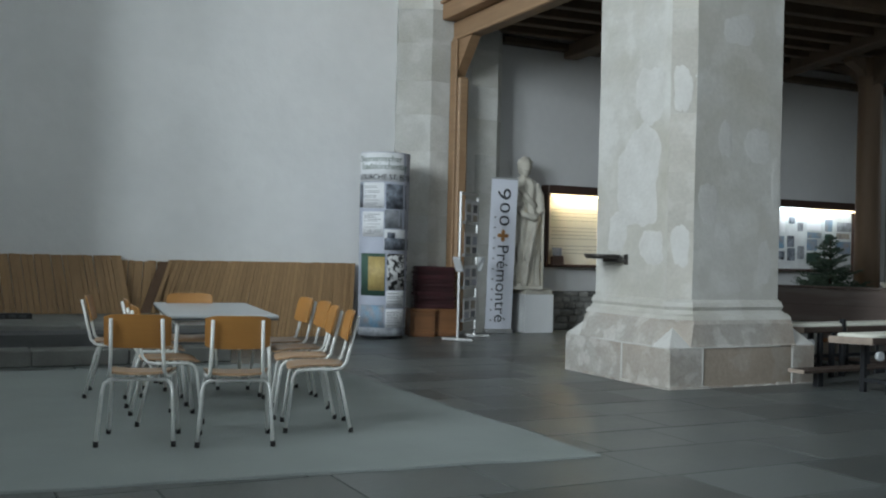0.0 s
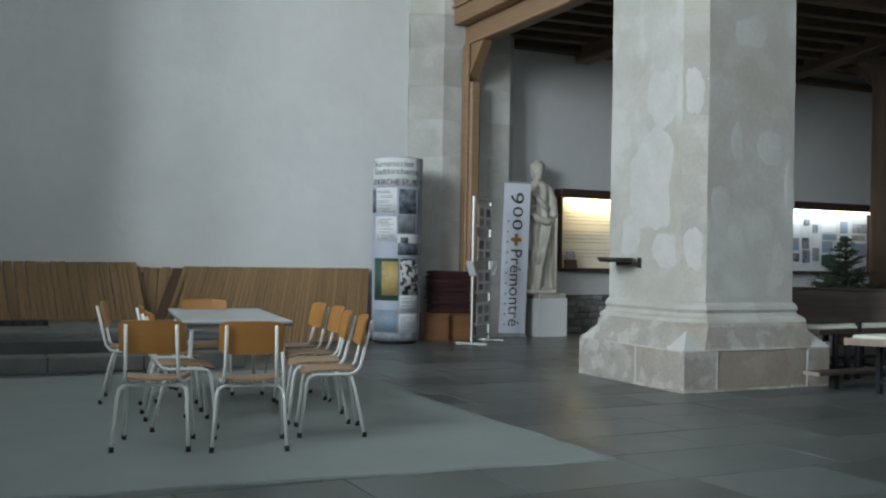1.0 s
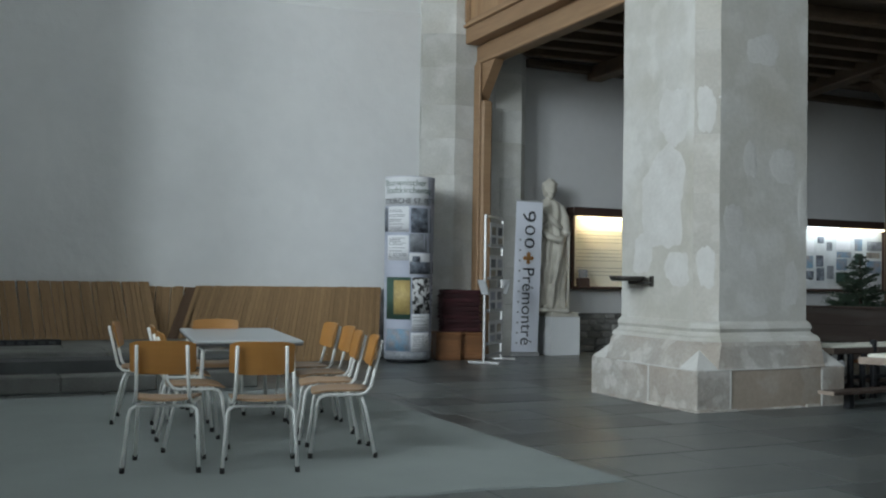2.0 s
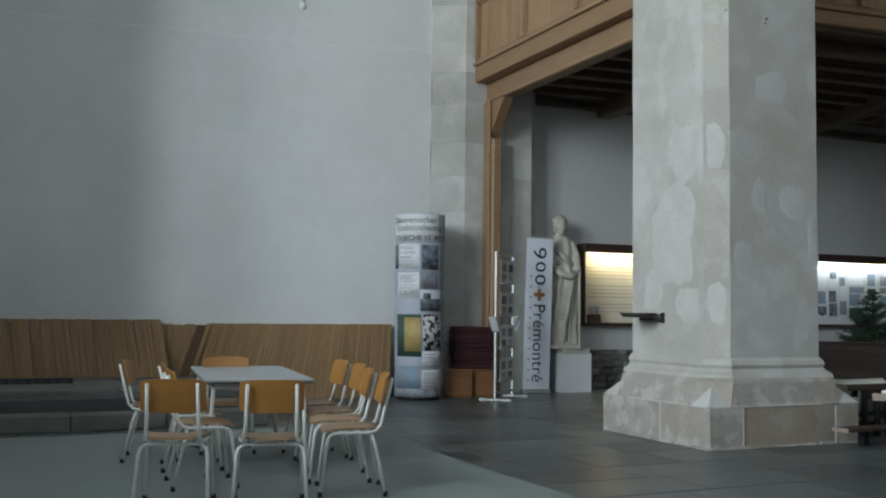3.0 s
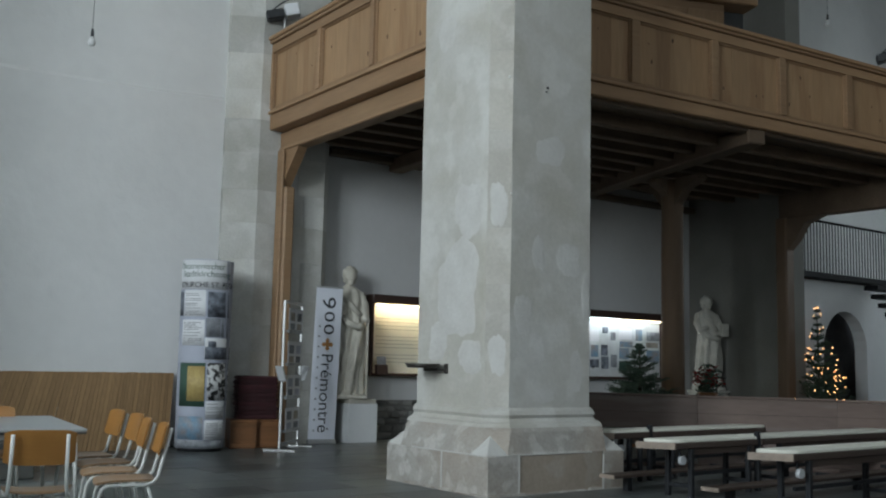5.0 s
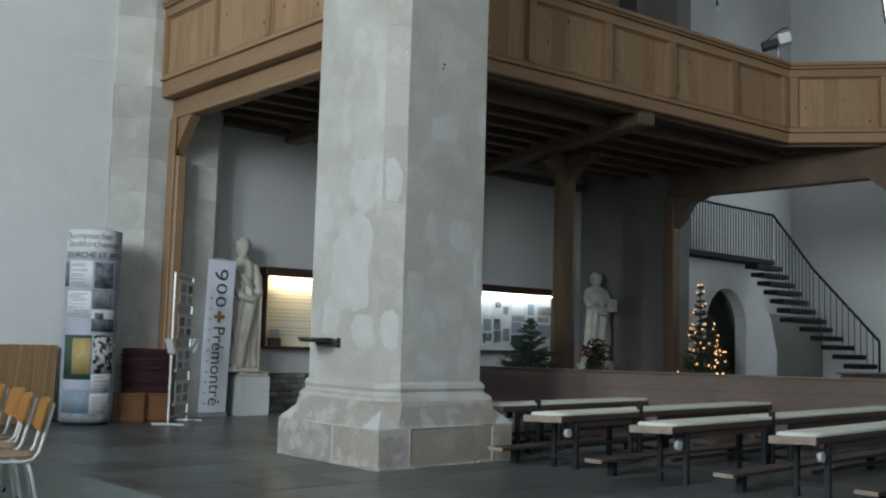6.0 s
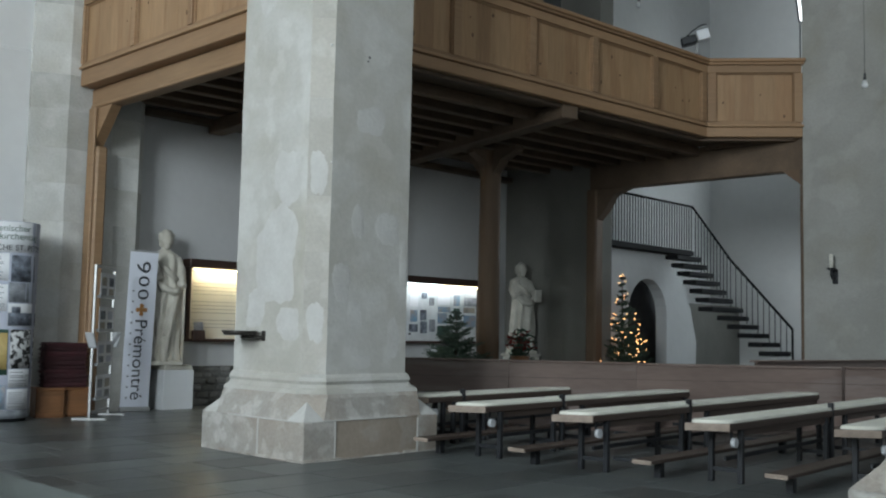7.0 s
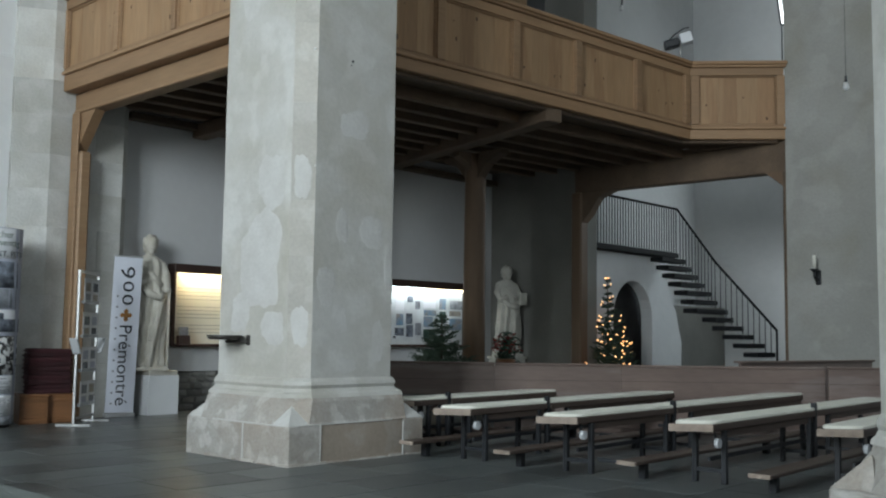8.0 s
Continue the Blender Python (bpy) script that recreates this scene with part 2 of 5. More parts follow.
M = {
    "plaster": mat("white_plaster", (0.80, 0.805, 0.80), 0.9, vary=0.04, scale=0.7, fine=5, bump=1.0, second=(0.66, 0.665, 0.665), mix=0.9),
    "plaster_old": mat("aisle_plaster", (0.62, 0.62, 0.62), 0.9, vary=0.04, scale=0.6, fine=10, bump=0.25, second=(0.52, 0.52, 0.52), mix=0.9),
    "stone": mat("pillar_stone", (0.53, 0.525, 0.50), 0.9, vary=0.09, scale=2.2, fine=22, bump=0.4, second=(0.44, 0.43, 0.395), mix=0.6, patch=0.35, patch_scale=2.8, patch_colour=(0.63, 0.625, 0.60), stain=0.7, stain_colour=(0.38, 0.355, 0.295)),
    "arris": mat("arris_stone", (0.47, 0.45, 0.41), 0.9, vary=0.13, scale=2.6, fine=28, bump=0.6, second=(0.39, 0.37, 0.33), mix=0.7, rand=0.10, patch=0.4, patch_scale=3.0, patch_colour=(0.55, 0.54, 0.51)),
    # pillar stone tones scaled down: the pier's weaker light is in the colour
    "pier": mat("pier_stone_dimmed", (0.335, 0.333, 0.315), 0.9, vary=0.1, scale=1.1, fine=22, bump=0.5, second=(0.275, 0.27, 0.25), mix=0.6, patch=0.35, patch_scale=1.6, patch_colour=(0.40, 0.395, 0.375), stain=0.5, stain_colour=(0.25, 0.235, 0.19)),
    "stone_block": mat("respond_stone", (0.55, 0.545, 0.515), 0.9, vary=0.14, scale=2.4, fine=30, bump=0.6, second=(0.44, 0.435, 0.41), mix=0.7, rand=0.13, patch=0.5, patch_scale=2.0, patch_colour=(0.63, 0.625, 0.60), stain=0.5, stain_colour=(0.36, 0.34, 0.28)),
    "base_tan": mat("base_tan_stone", (0.36, 0.30, 0.245), 0.9, vary=0.15, scale=4, fine=30, bump=0.6, second=(0.28, 0.235, 0.19), mix=0.7, patch=0.3, patch_scale=3.2, patch_colour=(0.42, 0.39, 0.35)),
    "base_stone": mat("base_stone", (0.41, 0.39, 0.36), 0.9, vary=0.2, scale=5, fine=30, bump=0.9, second=(0.315, 0.295, 0.265), mix=0.7, patch=0.6, patch_scale=4.5, patch_colour=(0.54, 0.53, 0.505), rand=0.14, stain=0.5, stain_colour=(0.33, 0.26, 0.20)),
    # grey stone under the stairs; on the east wall the dark tone paints shade
    "stone_and_shade": mat("grey_stone_and_shade", (0.24, 0.235, 0.215), 0.95, vary=0.1, scale=1.2, fine=20, bump=0.4, second=(0.17, 0.165, 0.15), mix=0.8),
    "repair": mat("repair_plaster", (0.57, 0.565, 0.545), 0.92, vary=0.09, scale=3.5, fine=24, bump=0.45, second=(0.49, 0.48, 0.455), mix=0.6),
    "rubble": mat("rubble_stone", (0.25, 0.245, 0.23), 0.95, vary=0.25, scale=6, fine=40, bump=0.8, rand=0.3),
    "floor": mat("floor_slab", (0.102, 0.114, 0.113), 0.36, vary=0.12, scale=1.6, fine=45, bump=0.2, second=(0.066, 0.074, 0.073), mix=0.8, rand=0.40),
    "floor_far": mat("floor_slab_far", (0.102, 0.114, 0.113), 0.36, vary=0.12, scale=1.6, fine=45, bump=0.2, second=(0.066, 0.074, 0.073), mix=0.8, island=0.25),
    "joint": mat("floor_joint", (0.08, 0.085, 0.085), 0.9, bump=0.4),
    "step": mat("step_stone", (0.175, 0.178, 0.165), 0.9, vary=0.12, scale=2.5, fine=30, bump=0.4, rand=0.12),
    "carpet": mat("grey_carpet", (0.29, 0.318, 0.31), 0.98, vary=0.10, scale=1.2, fine=220, bump=0.4, second=(0.235, 0.258, 0.252), mix=0.8, spec=0.1),
    "pine": mat("gallery_pine", (0.385, 0.252, 0.142), 0.6, vary=0.24, scale=2.4, fine=22, bump=0.2, stretch=(1, 1, 0.12), second=(0.31, 0.18, 0.09), mix=0.7, rand=0.06, patch=0.5, patch_scale=2.4, patch_colour=(0.22, 0.11, 0.05)),
    "pine_h": mat("gallery_pine_beam", (0.315, 0.20, 0.112), 0.6, vary=0.24, scale=1.6, fine=14, bump=0.2, stretch=(0.15, 0.15, 1.6), second=(0.27, 0.155, 0.08), mix=0.7, rand=0.15),
    "joist": mat("old_joist", (0.16, 0.108, 0.07), 0.75, vary=0.2, scale=2, fine=20, bump=0.3, rand=0.2),
    "post": mat("post_wood", (0.155, 0.10, 0.06), 0.6, vary=0.2, scale=2, fine=18, bump=0.3, stretch=(1, 1, 0.1), second=(0.115, 0.066, 0.036), mix=0.8),
    "board": mat("raw_board", (0.32, 0.20, 0.096), 0.7, vary=0.22, scale=2, fine=30, bump=0.25, stretch=(1, 1, 0.08), second=(0.235, 0.14, 0.066), mix=0.8, rand=0.14),
    "board_dark": mat("dark_board", (0.13, 0.07, 0.035), 0.7, vary=0.14, scale=2, fine=24, stretch=(1, 1, 0.1)),
    "pew": mat("pew_wood", (0.185, 0.135, 0.115), 0.5, vary=0.25, scale=1.6, fine=16, bump=0.15, stretch=(0.3, 0.3, 2), second=(0.115, 0.082, 0.070), mix=0.7, rand=0.2, patch=0.35, patch_scale=2.2, patch_colour=(0.24, 0.205, 0.19)),
    "bench": mat("bench_wood", (0.085, 0.06, 0.048), 0.5, vary=0.15, scale=1.4, fine=16, bump=0.15, stretch=(0.2, 1, 1)),
    "bench_end": mat("bench_end_grain", (0.34, 0.27, 0.22), 0.7, vary=0.15, scale=6, fine=40),
    "pad": mat("cream_felt", (0.80, 0.79, 0.70), 0.95, vary=0.05, scale=3, fine=120, bump=0.3, second=(0.72, 0.71, 0.63)),
    "iron": mat("dark_iron", (0.018, 0.02, 0.024), 0.5, vary=0.2, bump=0.1),
    "iron_grey": mat("grey_iron", (0.07, 0.075, 0.08), 0.5, vary=0.15, bump=0.1),
    "white_tube": mat("white_enamel_tube", (0.72, 0.73, 0.71), 0.35, vary=0.04, scale=8, bump=0.03, second=(0.64, 0.65, 0.63)),
    "rubber": mat("black_rubber", (0.02, 0.02, 0.02), 0.8),
    "ply": mat("beech_ply", (0.37, 0.175, 0.046), 0.42, vary=0.10, scale=3, fine=26, bump=0.06, stretch=(0.25, 0.25, 2), second=(0.32, 0.145, 0.035), mix=0.8, rand=0.10),
    "ply_seat": mat("beech_ply_seat", (0.38, 0.24, 0.135), 0.45, vary=0.12, scale=3, fine=26, bump=0.06, stretch=(2, 0.25, 1), second=(0.29, 0.18, 0.10), mix=0.8, rand=0.12),
    "laminate": mat("grey_laminate", (0.38, 0.40, 0.41), 0.35, vary=0.03, scale=2, bump=0.02, second=(0.34, 0.36, 0.37)),
    "paper": mat("white_paper", (0.74, 0.75, 0.77), 0.7, vary=0.03, scale=2, bump=0.02, second=(0.68, 0.69, 0.72)),
    "lilac": mat("pale_lilac_print", (0.46, 0.48, 0.56), 0.6, vary=0.04, scale=1.5, bump=0.02, second=(0.34, 0.37, 0.46)),
    "banner": mat("banner_cloth", (0.74, 0.76, 0.83), 0.7, vary=0.03, scale=1.5, bump=0.05, second=(0.68, 0.70, 0.78)),
    "print_dark": mat("dark_print", (0.05, 0.055, 0.07), 0.6, vary=0.5, scale=9, fine=30, bump=0, second=(0.22, 0.25, 0.30), mix=0.4),
    "print_blue": mat("blue_print", (0.16, 0.30, 0.44), 0.6, vary=0.3, scale=7, fine=30, bump=0, second=(0.30, 0.26, 0.24), mix=0.5),
    "print_bw": mat("black_white_print", (0.70, 0.70, 0.70), 0.6, vary=0.1, scale=16, fine=40, bump=0, second=(0.02, 0.02, 0.02), mix=0.10),
    "print_green": mat("green_print", (0.045, 0.10, 0.075), 0.6, vary=0.1, bump=0),
    "print_gold": mat("gold_print", (0.50, 0.38, 0.14), 0.6, vary=0.25, scale=9, fine=30, bump=0, second=(0.36, 0.26, 0.10), mix=0.5),
    "print_grey": mat("grey_print", (0.33, 0.35, 0.38), 0.6, vary=0.3, scale=8, fine=40, bump=0, second=(0.14, 0.15, 0.17), mix=0.5),
    "print_sand": mat("sand_print", (0.45, 0.40, 0.33), 0.6, vary=0.3, scale=8, fine=40, bump=0, second=(0.22, 0.20, 0.18), mix=0.5),
    "ink": mat("dark_ink", (0.035, 0.04, 0.05), 0.6, bump=0),
    "ink_green": mat("green_ink", (0.10, 0.16, 0.12), 0.6, bump=0),
    "ink_orange": mat("orange_ink", (0.55, 0.26, 0.08), 0.6, bump=0),
    "ink_faint": mat("faint_ink", (0.50, 0.46, 0.38), 0.7, bump=0),
    "ink_grey": mat("grey_ink", (0.30, 0.31, 0.34), 0.6, bump=0),
    "alu": mat("brushed_aluminium", (0.50, 0.50, 0.50), 0.45, 0.6, vary=0.06, bump=0.05, second=(0.42, 0.42, 0.42)),
    "acrylic": mat("leaflet_holder", (0.60, 0.62, 0.64), 0.25, vary=0.04, bump=0),
    "statue": mat("statue_limestone", (0.64, 0.61, 0.54), 0.85, vary=0.10, scale=5, fine=50, bump=0.4, second=(0.44, 0.41, 0.35), mix=0.7),
    "statue_grey": mat("statue_grey_limestone", (0.62, 0.60, 0.54), 0.85, vary=0.12, scale=5, fine=50, bump=0.4, second=(0.44, 0.43, 0.38), mix=0.7),
    "plinth": mat("plinth_white", (0.74, 0.75, 0.76), 0.7, vary=0.03, scale=2, bump=0.05, second=(0.68, 0.69, 0.70)),
    "case": mat("case_wood", (0.055, 0.026, 0.018), 0.5, vary=0.2, stretch=(0.2, 1, 1)),
    "case_back": mat("case_paper", (0.78, 0.74, 0.62), 0.8, vary=0.03, scale=2, bump=0.02, second=(0.74, 0.70, 0.58)),
    "case_back2": mat("case_paper_cool", (0.74, 0.77, 0.78), 0.8, vary=0.03, scale=2, bump=0.02),
    "cushion": mat("dark_red_cushion", (0.052, 0.014, 0.017), 0.95, vary=0.25, scale=5, fine=60, bump=0.5, rand=0.25),
    "chest": mat("chest_wood", (0.26, 0.115, 0.045), 0.55, vary=0.15, scale=2, fine=16, stretch=(0.25, 1, 2), rand=0.1),
    "needle": mat("fir_needle", (0.06, 0.10, 0.066), 0.7, vary=0.3, scale=8, bump=0, island=0.4),
    "bark": mat("fir_bark", (0.07, 0.045, 0.03), 0.9),
    "flower": mat("red_flower", (0.30, 0.02, 0.02), 0.7, vary=0.3, island=0.3),
    "candle": mat("candle_wax", (0.78, 0.76, 0.68), 0.6, vary=0.03),
    "stair": mat("stair_tread", (0.012, 0.013, 0.015), 0.75, vary=0.2, bump=0.1, spec=0.25),
    "rail": mat("stair_railing", (0.10, 0.105, 0.11), 0.5, vary=0.1, bump=0.05),
    "glass_bulb": mat("frosted_bulb", (0.75, 0.76, 0.76), 0.3, vary=0.02, bump=0),
    # dark grey that paints the shade inside the niche
    "niche_shade": mat("niche_shade_grey", (0.12, 0.12, 0.125), 0.9),
    "ash": mat("brass_plate", (0.05, 0.045, 0.04), 0.45, 0.5, vary=0.2),
    "tube_on": glow("lit_tube", (1.0, 0.86, 0.58), 6.0),
    "tube_cool": glow("lit_tube_cool", (0.78, 0.95, 1.0), 6.0),
    "fairy": glow("fairy_light", (1.0, 0.47, 0.17), 6.5),
    "tube_white": glow("lit_tube_white", (0.92, 0.96, 1.0), 3.0),
}


# ---- mesh helpers ----
def box(bm, x0, y0, z0, x1, y1, z1, bevel=0.0, m=None):
    r = bmesh.ops.create_cube(bm, size=1.0)
    mm = Matrix.Translation(((x0 + x1) / 2, (y0 + y1) / 2, (z0 + z1) / 2)) @ Matrix.Diagonal((abs(x1 - x0), abs(y1 - y0), abs(z1 - z0), 1))
    bmesh.ops.transform(bm, matrix=(m @ mm) if m else mm, verts=r["verts"])
    if bevel:
        es = list({e for v in r["verts"] for e in v.link_edges})
        bmesh.ops.bevel(bm, geom=es, offset=bevel, segments=1, affect="EDGES")
    return bm


def boxm(x0, y0, z0, x1, y1, z1, bevel=0.0, m=None):
    return box(bmesh.new(), x0, y0, z0, x1, y1, z1, bevel, m)


def beam(bm, a, b, w, h, bevel=0.0):
    """A bar of section w (sideways) by h (upwards) from a to b."""
    a, b = Vector(a), Vector(b)
    d = b - a
    q = d.to_track_quat("Y", "Z").to_matrix().to_4x4()
    return box(bm, -w / 2, 0, -h / 2, w / 2, d.length, h / 2, bevel, Matrix.Translation(a) @ q)


def tube(bm, pts, r, n=8, close=True):
    """A round bar along pts; r is a number or a list of radii."""
    pts = [Vector(p) for p in pts]
    rs = r if isinstance(r, (list, tuple)) else [r] * len(pts)
    rings, up = [], None
    for i, p in enumerate(pts):
        d = (pts[min(i + 1, len(pts) - 1)] - pts[max(i - 1, 0)]).normalized()
        side = d.orthogonal().normalized() if up is None else (up - d * up.dot(d)).normalized()
        up = side
        o = d.cross(side)
        rings.append([bm.verts.new(p + rs[i] * (math.cos(2 * math.pi * k / n) * side + math.sin(2 * math.pi * k / n) * o)) for k in range(n)])
    for a, b in zip(rings, rings[1:]):
        for k in range(n):
            f = bm.faces.new((a[k], a[(k + 1) % n], b[(k + 1) % n], b[k]))
            f.smooth = True
    if close:
        bm.faces.new(rings[0][::-1])
        bm.faces.new(rings[-1])
    return bm


def loft(bm, rings, smooth=False, cap=True):
    vs = [[bm.verts.new(p) for p in ring] for ring in rings]
    n = len(vs[0])
    for a, b in zip(vs, vs[1:]):
        for k in range(n):
            f = bm.faces.new((a[k], a[(k + 1) % n], b[(k + 1) % n], b[k]))
            f.smooth = smooth
    if cap:
        bm.faces.new(vs[0][::-1])
        bm.faces.new(vs[-1])
    return bm


def arc(c, r, a0, a1, n, ax=0, bx=1):
    out = []
    for i in range(n + 1):
        a = radians(a0 + (a1 - a0) * i / n)
        p = list(c)
        p[ax] += r * math.cos(a)
        p[bx] += r * math.sin(a)
        out.append(tuple(p))
    return out


def link(name, bm, material):
    bmesh.ops.recalc_face_normals(bm, faces=bm.faces)
    me = bpy.data.meshes.new(name)
    bm.to_mesh(me)
    bm.free()
    me.materials.append(M[material])
    return new(name, me)


def thing(name, m, label, category, group="", kind=""):
    ob = new(name)
    ob.matrix_world = m
    ob.empty_display_size = 0.1
    return tagged(ob, label, category, group, kind)


def part(name, bm, material, parent, label="", kind=""):
    ob = link(name, bm, material)
    ob.parent = parent
    return tagged(ob, label, kind=kind)


def solo(name, bm, material, label="", category="", group="", kind="", m=None):
    ob = link(name, bm, material)
    if m:
        ob.matrix_world = m
    return tagged(ob, label, category, group, kind)


def text_mesh(body, size, depth=0.002):
    """Letters of the built-in font as a mesh, flat in x and y, centred."""
    cu = bpy.data.curves.new("letters", "FONT")
    cu.body, cu.size, cu.align_x, cu.align_y, cu.extrude = body, size, "CENTER", "CENTER", depth
    ob = bpy.data.objects.new("letters", cu)
    scene.collection.objects.link(ob)
    me = bpy.data.meshes.new_from_object(ob.evaluated_get(bpy.context.evaluated_depsgraph_get()))
    bpy.data.objects.remove(ob)
    return me


def wall(name, axis, at, thick, u0, u1, z0, z1, holes, material, label):
    """A wall across the axis, with rectangular openings (u0, z0, u1, z1) that go through it."""
    us = sorted({u0, u1, *[h[0] for h in holes], *[h[2] for h in holes]})
    zs = sorted({z0, z1, *[h[1] for h in holes], *[h[3] for h in holes]})
    bm = bmesh.new()
    for a, b in zip(us, us[1:]):
        for c, d in zip(zs, zs[1:]):
            if any(h[0] <= a and b <= h[2] and h[1] <= c and d <= h[3] for h in holes):
                continue
            if axis == "y":
                box(bm, a, at, c, b, at + thick, d)
            else:
                box(bm, at, a, c, at + thick, b, d)
    bmesh.ops.remove_doubles(bm, verts=bm.verts, dist=1e-4)
    return solo(name, bm, material, label, "wall", kind="structure")


# ---- the setting ----
TOP = 11.0
solo("floor", boxm(-13.4, -8.4, -0.3, 25.4, 15.2, -0.012), "joint", "dark grey mortar bed under the stone floor slabs", "floor", kind="structure")
solo("ceiling", boxm(-13.4, -8.4, TOP, 25.4, 15.2, TOP + 0.3), "plaster", "plain white plastered church ceiling", "ceiling", kind="structure")
wall("wall_north", "y", 14.3, 0.5, -13.0, 7.3, -0.012, TOP, [], "plaster", "white limewashed nave wall with uneven plaster")
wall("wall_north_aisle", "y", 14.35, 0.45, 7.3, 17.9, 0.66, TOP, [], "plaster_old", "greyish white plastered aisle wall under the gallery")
solo("wall_recess", boxm(7.3, 14.40, -0.012, 17.9, 14.8, 0.66), "rubble", "dark mortar behind the rubble base course", "wall", kind="structure")
wall("wall_west", "x", -13.4, 0.4, -8.4, 14.8, -0.012, TOP, [(-2.2, 3.3, 0.2, 9.7), (1.8, 3.3, 4.2, 9.7)], "plaster", "white plastered church wall with tall windows")
# unseen, added: shades the left end of the north wall
wall("wall_nave_side", "x", -1.7, 0.4, 10.75, 14.3, -0.012, TOP, [], "plaster", "unseen white wall added to block window light")
# unseen, added: keeps west light off the second pillar, benches and pier
wall("wall_nave_south", "x", -1.7, 0.4, -8.0, 1.0, -0.012, TOP, [], "plaster", "unseen white wall added to block window light")
# unseen, added: darkens the floor and carpet on the left
wall("wall_low", "x", -1.7, 0.4, 1.0, 10.75, -0.012, 2.05, [], "plaster", "unseen low white wall added to shade the carpet")
# the second opening is made up, for the fill lamp at x 11.5
wall("wall_south", "y", -8.4, 0.4, -13.0, 25.0, -0.012, TOP, [(-0.5, 3.8, 1.5, 9.4), (10.5, 3.8, 12.5, 9.4)], "plaster", "white plastered church wall with tall windows")
# coloured dark to carry the gallery's shade
wall("wall_east", "x", 17.55, 0.5, 11.8, 14.8, -0.012, TOP, [], "stone_and_shade", "wall under the gallery with its shade put into the dark grey")
# darker than the pillar because its dimmer light is coloured in
wall("wall_east_pier", "x", 17.38, 1.32, 2.5, 7.27, -0.012, TOP, [], "pier", "patched stone pier beside the gallery, its weaker light put into the grey")
wall("wall_far_east", "x", 21.0, 0.4, -8.0, 2.5, -0.012, TOP, [(0.9, 6.6, 3.1, 10.6)], "plaster", "white plastered aisle wall")
wall("wall_return", "y", 2.1, 0.4, 17.38, 21.0, -0.012, TOP, [], "plaster", "white plastered return wall")
wall("stair_hall_east", "x", 25.0, 0.4, 2.0, 15.2, -0.012, TOP, [(8.1, 2.9, 10.3, 7.9)], "plaster", "white plastered wall of the stair hall")
wall("stair_hall_north", "y", 13.2, 0.4, 18.05, 25.0, -0.012, TOP, [], "plaster", "white plastered wall of the stair hall")

bm = bmesh.new()
loft(bm, [[(-1.29, y, 0.0), (6.335, y, 0.0), (6.335, y, 5.40 - e), (5.2, y, 5.33 - e), (3.7, y, 5.30 - e), (0.5, y, 5.22 - e), (-1.29, y, 5.2 - e)] for y, e in ((14.299, 0.0), (14.268, 0.05))])
solo("plaster_coat", bm, "plaster", "thicker white plaster coat on the lower wall", "wall", kind="structure")


def chamfered(x0, y0, x1, y1, c, z):
    c = max(c, 0.004)
    return [(x0 + c, y0, z), (x1 - c, y0, z), (x1, y0 + c, z), (x1, y1 - c, z), (x1 - c, y1, z), (x0 + c, y1, z), (x0, y1 - c, z), (x0, y0 + c, z)]


def pillar(dx, dy, north=9.36):
    """A square pillar with chamfered corners on a broached plinth."""
    p = thing("pillar", pose(dx, dy, 0), "massive chamfered stone pillar with flaking limewash on stone floor", "pillar", "church pillars", "structure")
    X0, Y0, X1, Y1 = 6.57, 7.79, 8.09, north
    rings = [chamfered(X0, Y0, X1, Y1, 0.185, 0.86)]
    for k in range(1, 18):
        z = 0.86 + (TOP - 0.86) * k / 17
        w = 0.002 * math.sin(k * 2.1)
        rings.append(chamfered(X0 + w, Y0 - w, X1 + w * 0.5, Y1, 0.185 + w, z))
    part("shaft", loft(bmesh.new(), rings), "stone", p)
    # long stones of the chamfered corner, a little proud
    rq = random.Random(8)
    z = 0.865
    while z < 9.0:
        h = rq.uniform(0.55, 1.05)
        e = 0.0035 + rq.uniform(0, 0.002)
        bm = bmesh.new()
        loft(bm, [[(X0 + 0.004 - a, Y0 + 0.183 - b, zz), (X0 + 0.183 - a, Y0 + 0.004 - b, zz), (X0 + 0.203, Y0 + 0.024, zz), (X0 + 0.024, Y0 + 0.203, zz)] for zz, a, b in ((z, e, e), (z + h - 0.005, e, e))])
        part("corner_stone", bm, "arris", p)
        z += h
    prof = [(0.0, 0.86), (0.035, 0.83), (0.05, 0.79), (0.03, 0.755), (0.06, 0.72), (0.10, 0.70), (0.12, 0.665)]
    part("base_moulding", loft(bmesh.new(), [chamfered(X0 - o, Y0 - o, X1 + o, Y1 + o * 0.4, 0.185 + o * 0.3, z) for o, z in reversed(prof)]), "stone", p, "weathered grey stone base moulding")
    bx0, by0, bx1, by1 = 6.33, 7.61, 8.27, 9.40
    part("slope", loft(bmesh.new(), [chamfered(bx0, by0, bx1, by1, 0.27, 0.402), chamfered(bx0 + 0.012, by0 + 0.012, bx1 - 0.012, by1 - 0.012, 0.265, 0.425), chamfered(X0 - 0.15, Y0 - 0.14, X1 + 0.13, Y1 + 0.035, 0.24, 0.625), chamfered(X0 - 0.12, Y0 - 0.12, X1 + 0.12, Y1 + 0.03, 0.24, 0.665)]), "base_stone", p, "sloping stone course above the square plinth")
    # pyramid stops in the corners
    for cx, cy, sx, sy in ((bx0, by0, 1, 1), (bx1, by0, -1, 1), (bx0, by1, 1, -1), (bx1, by1, -1, -1)):
        bm = bmesh.new()
        e = 0.29
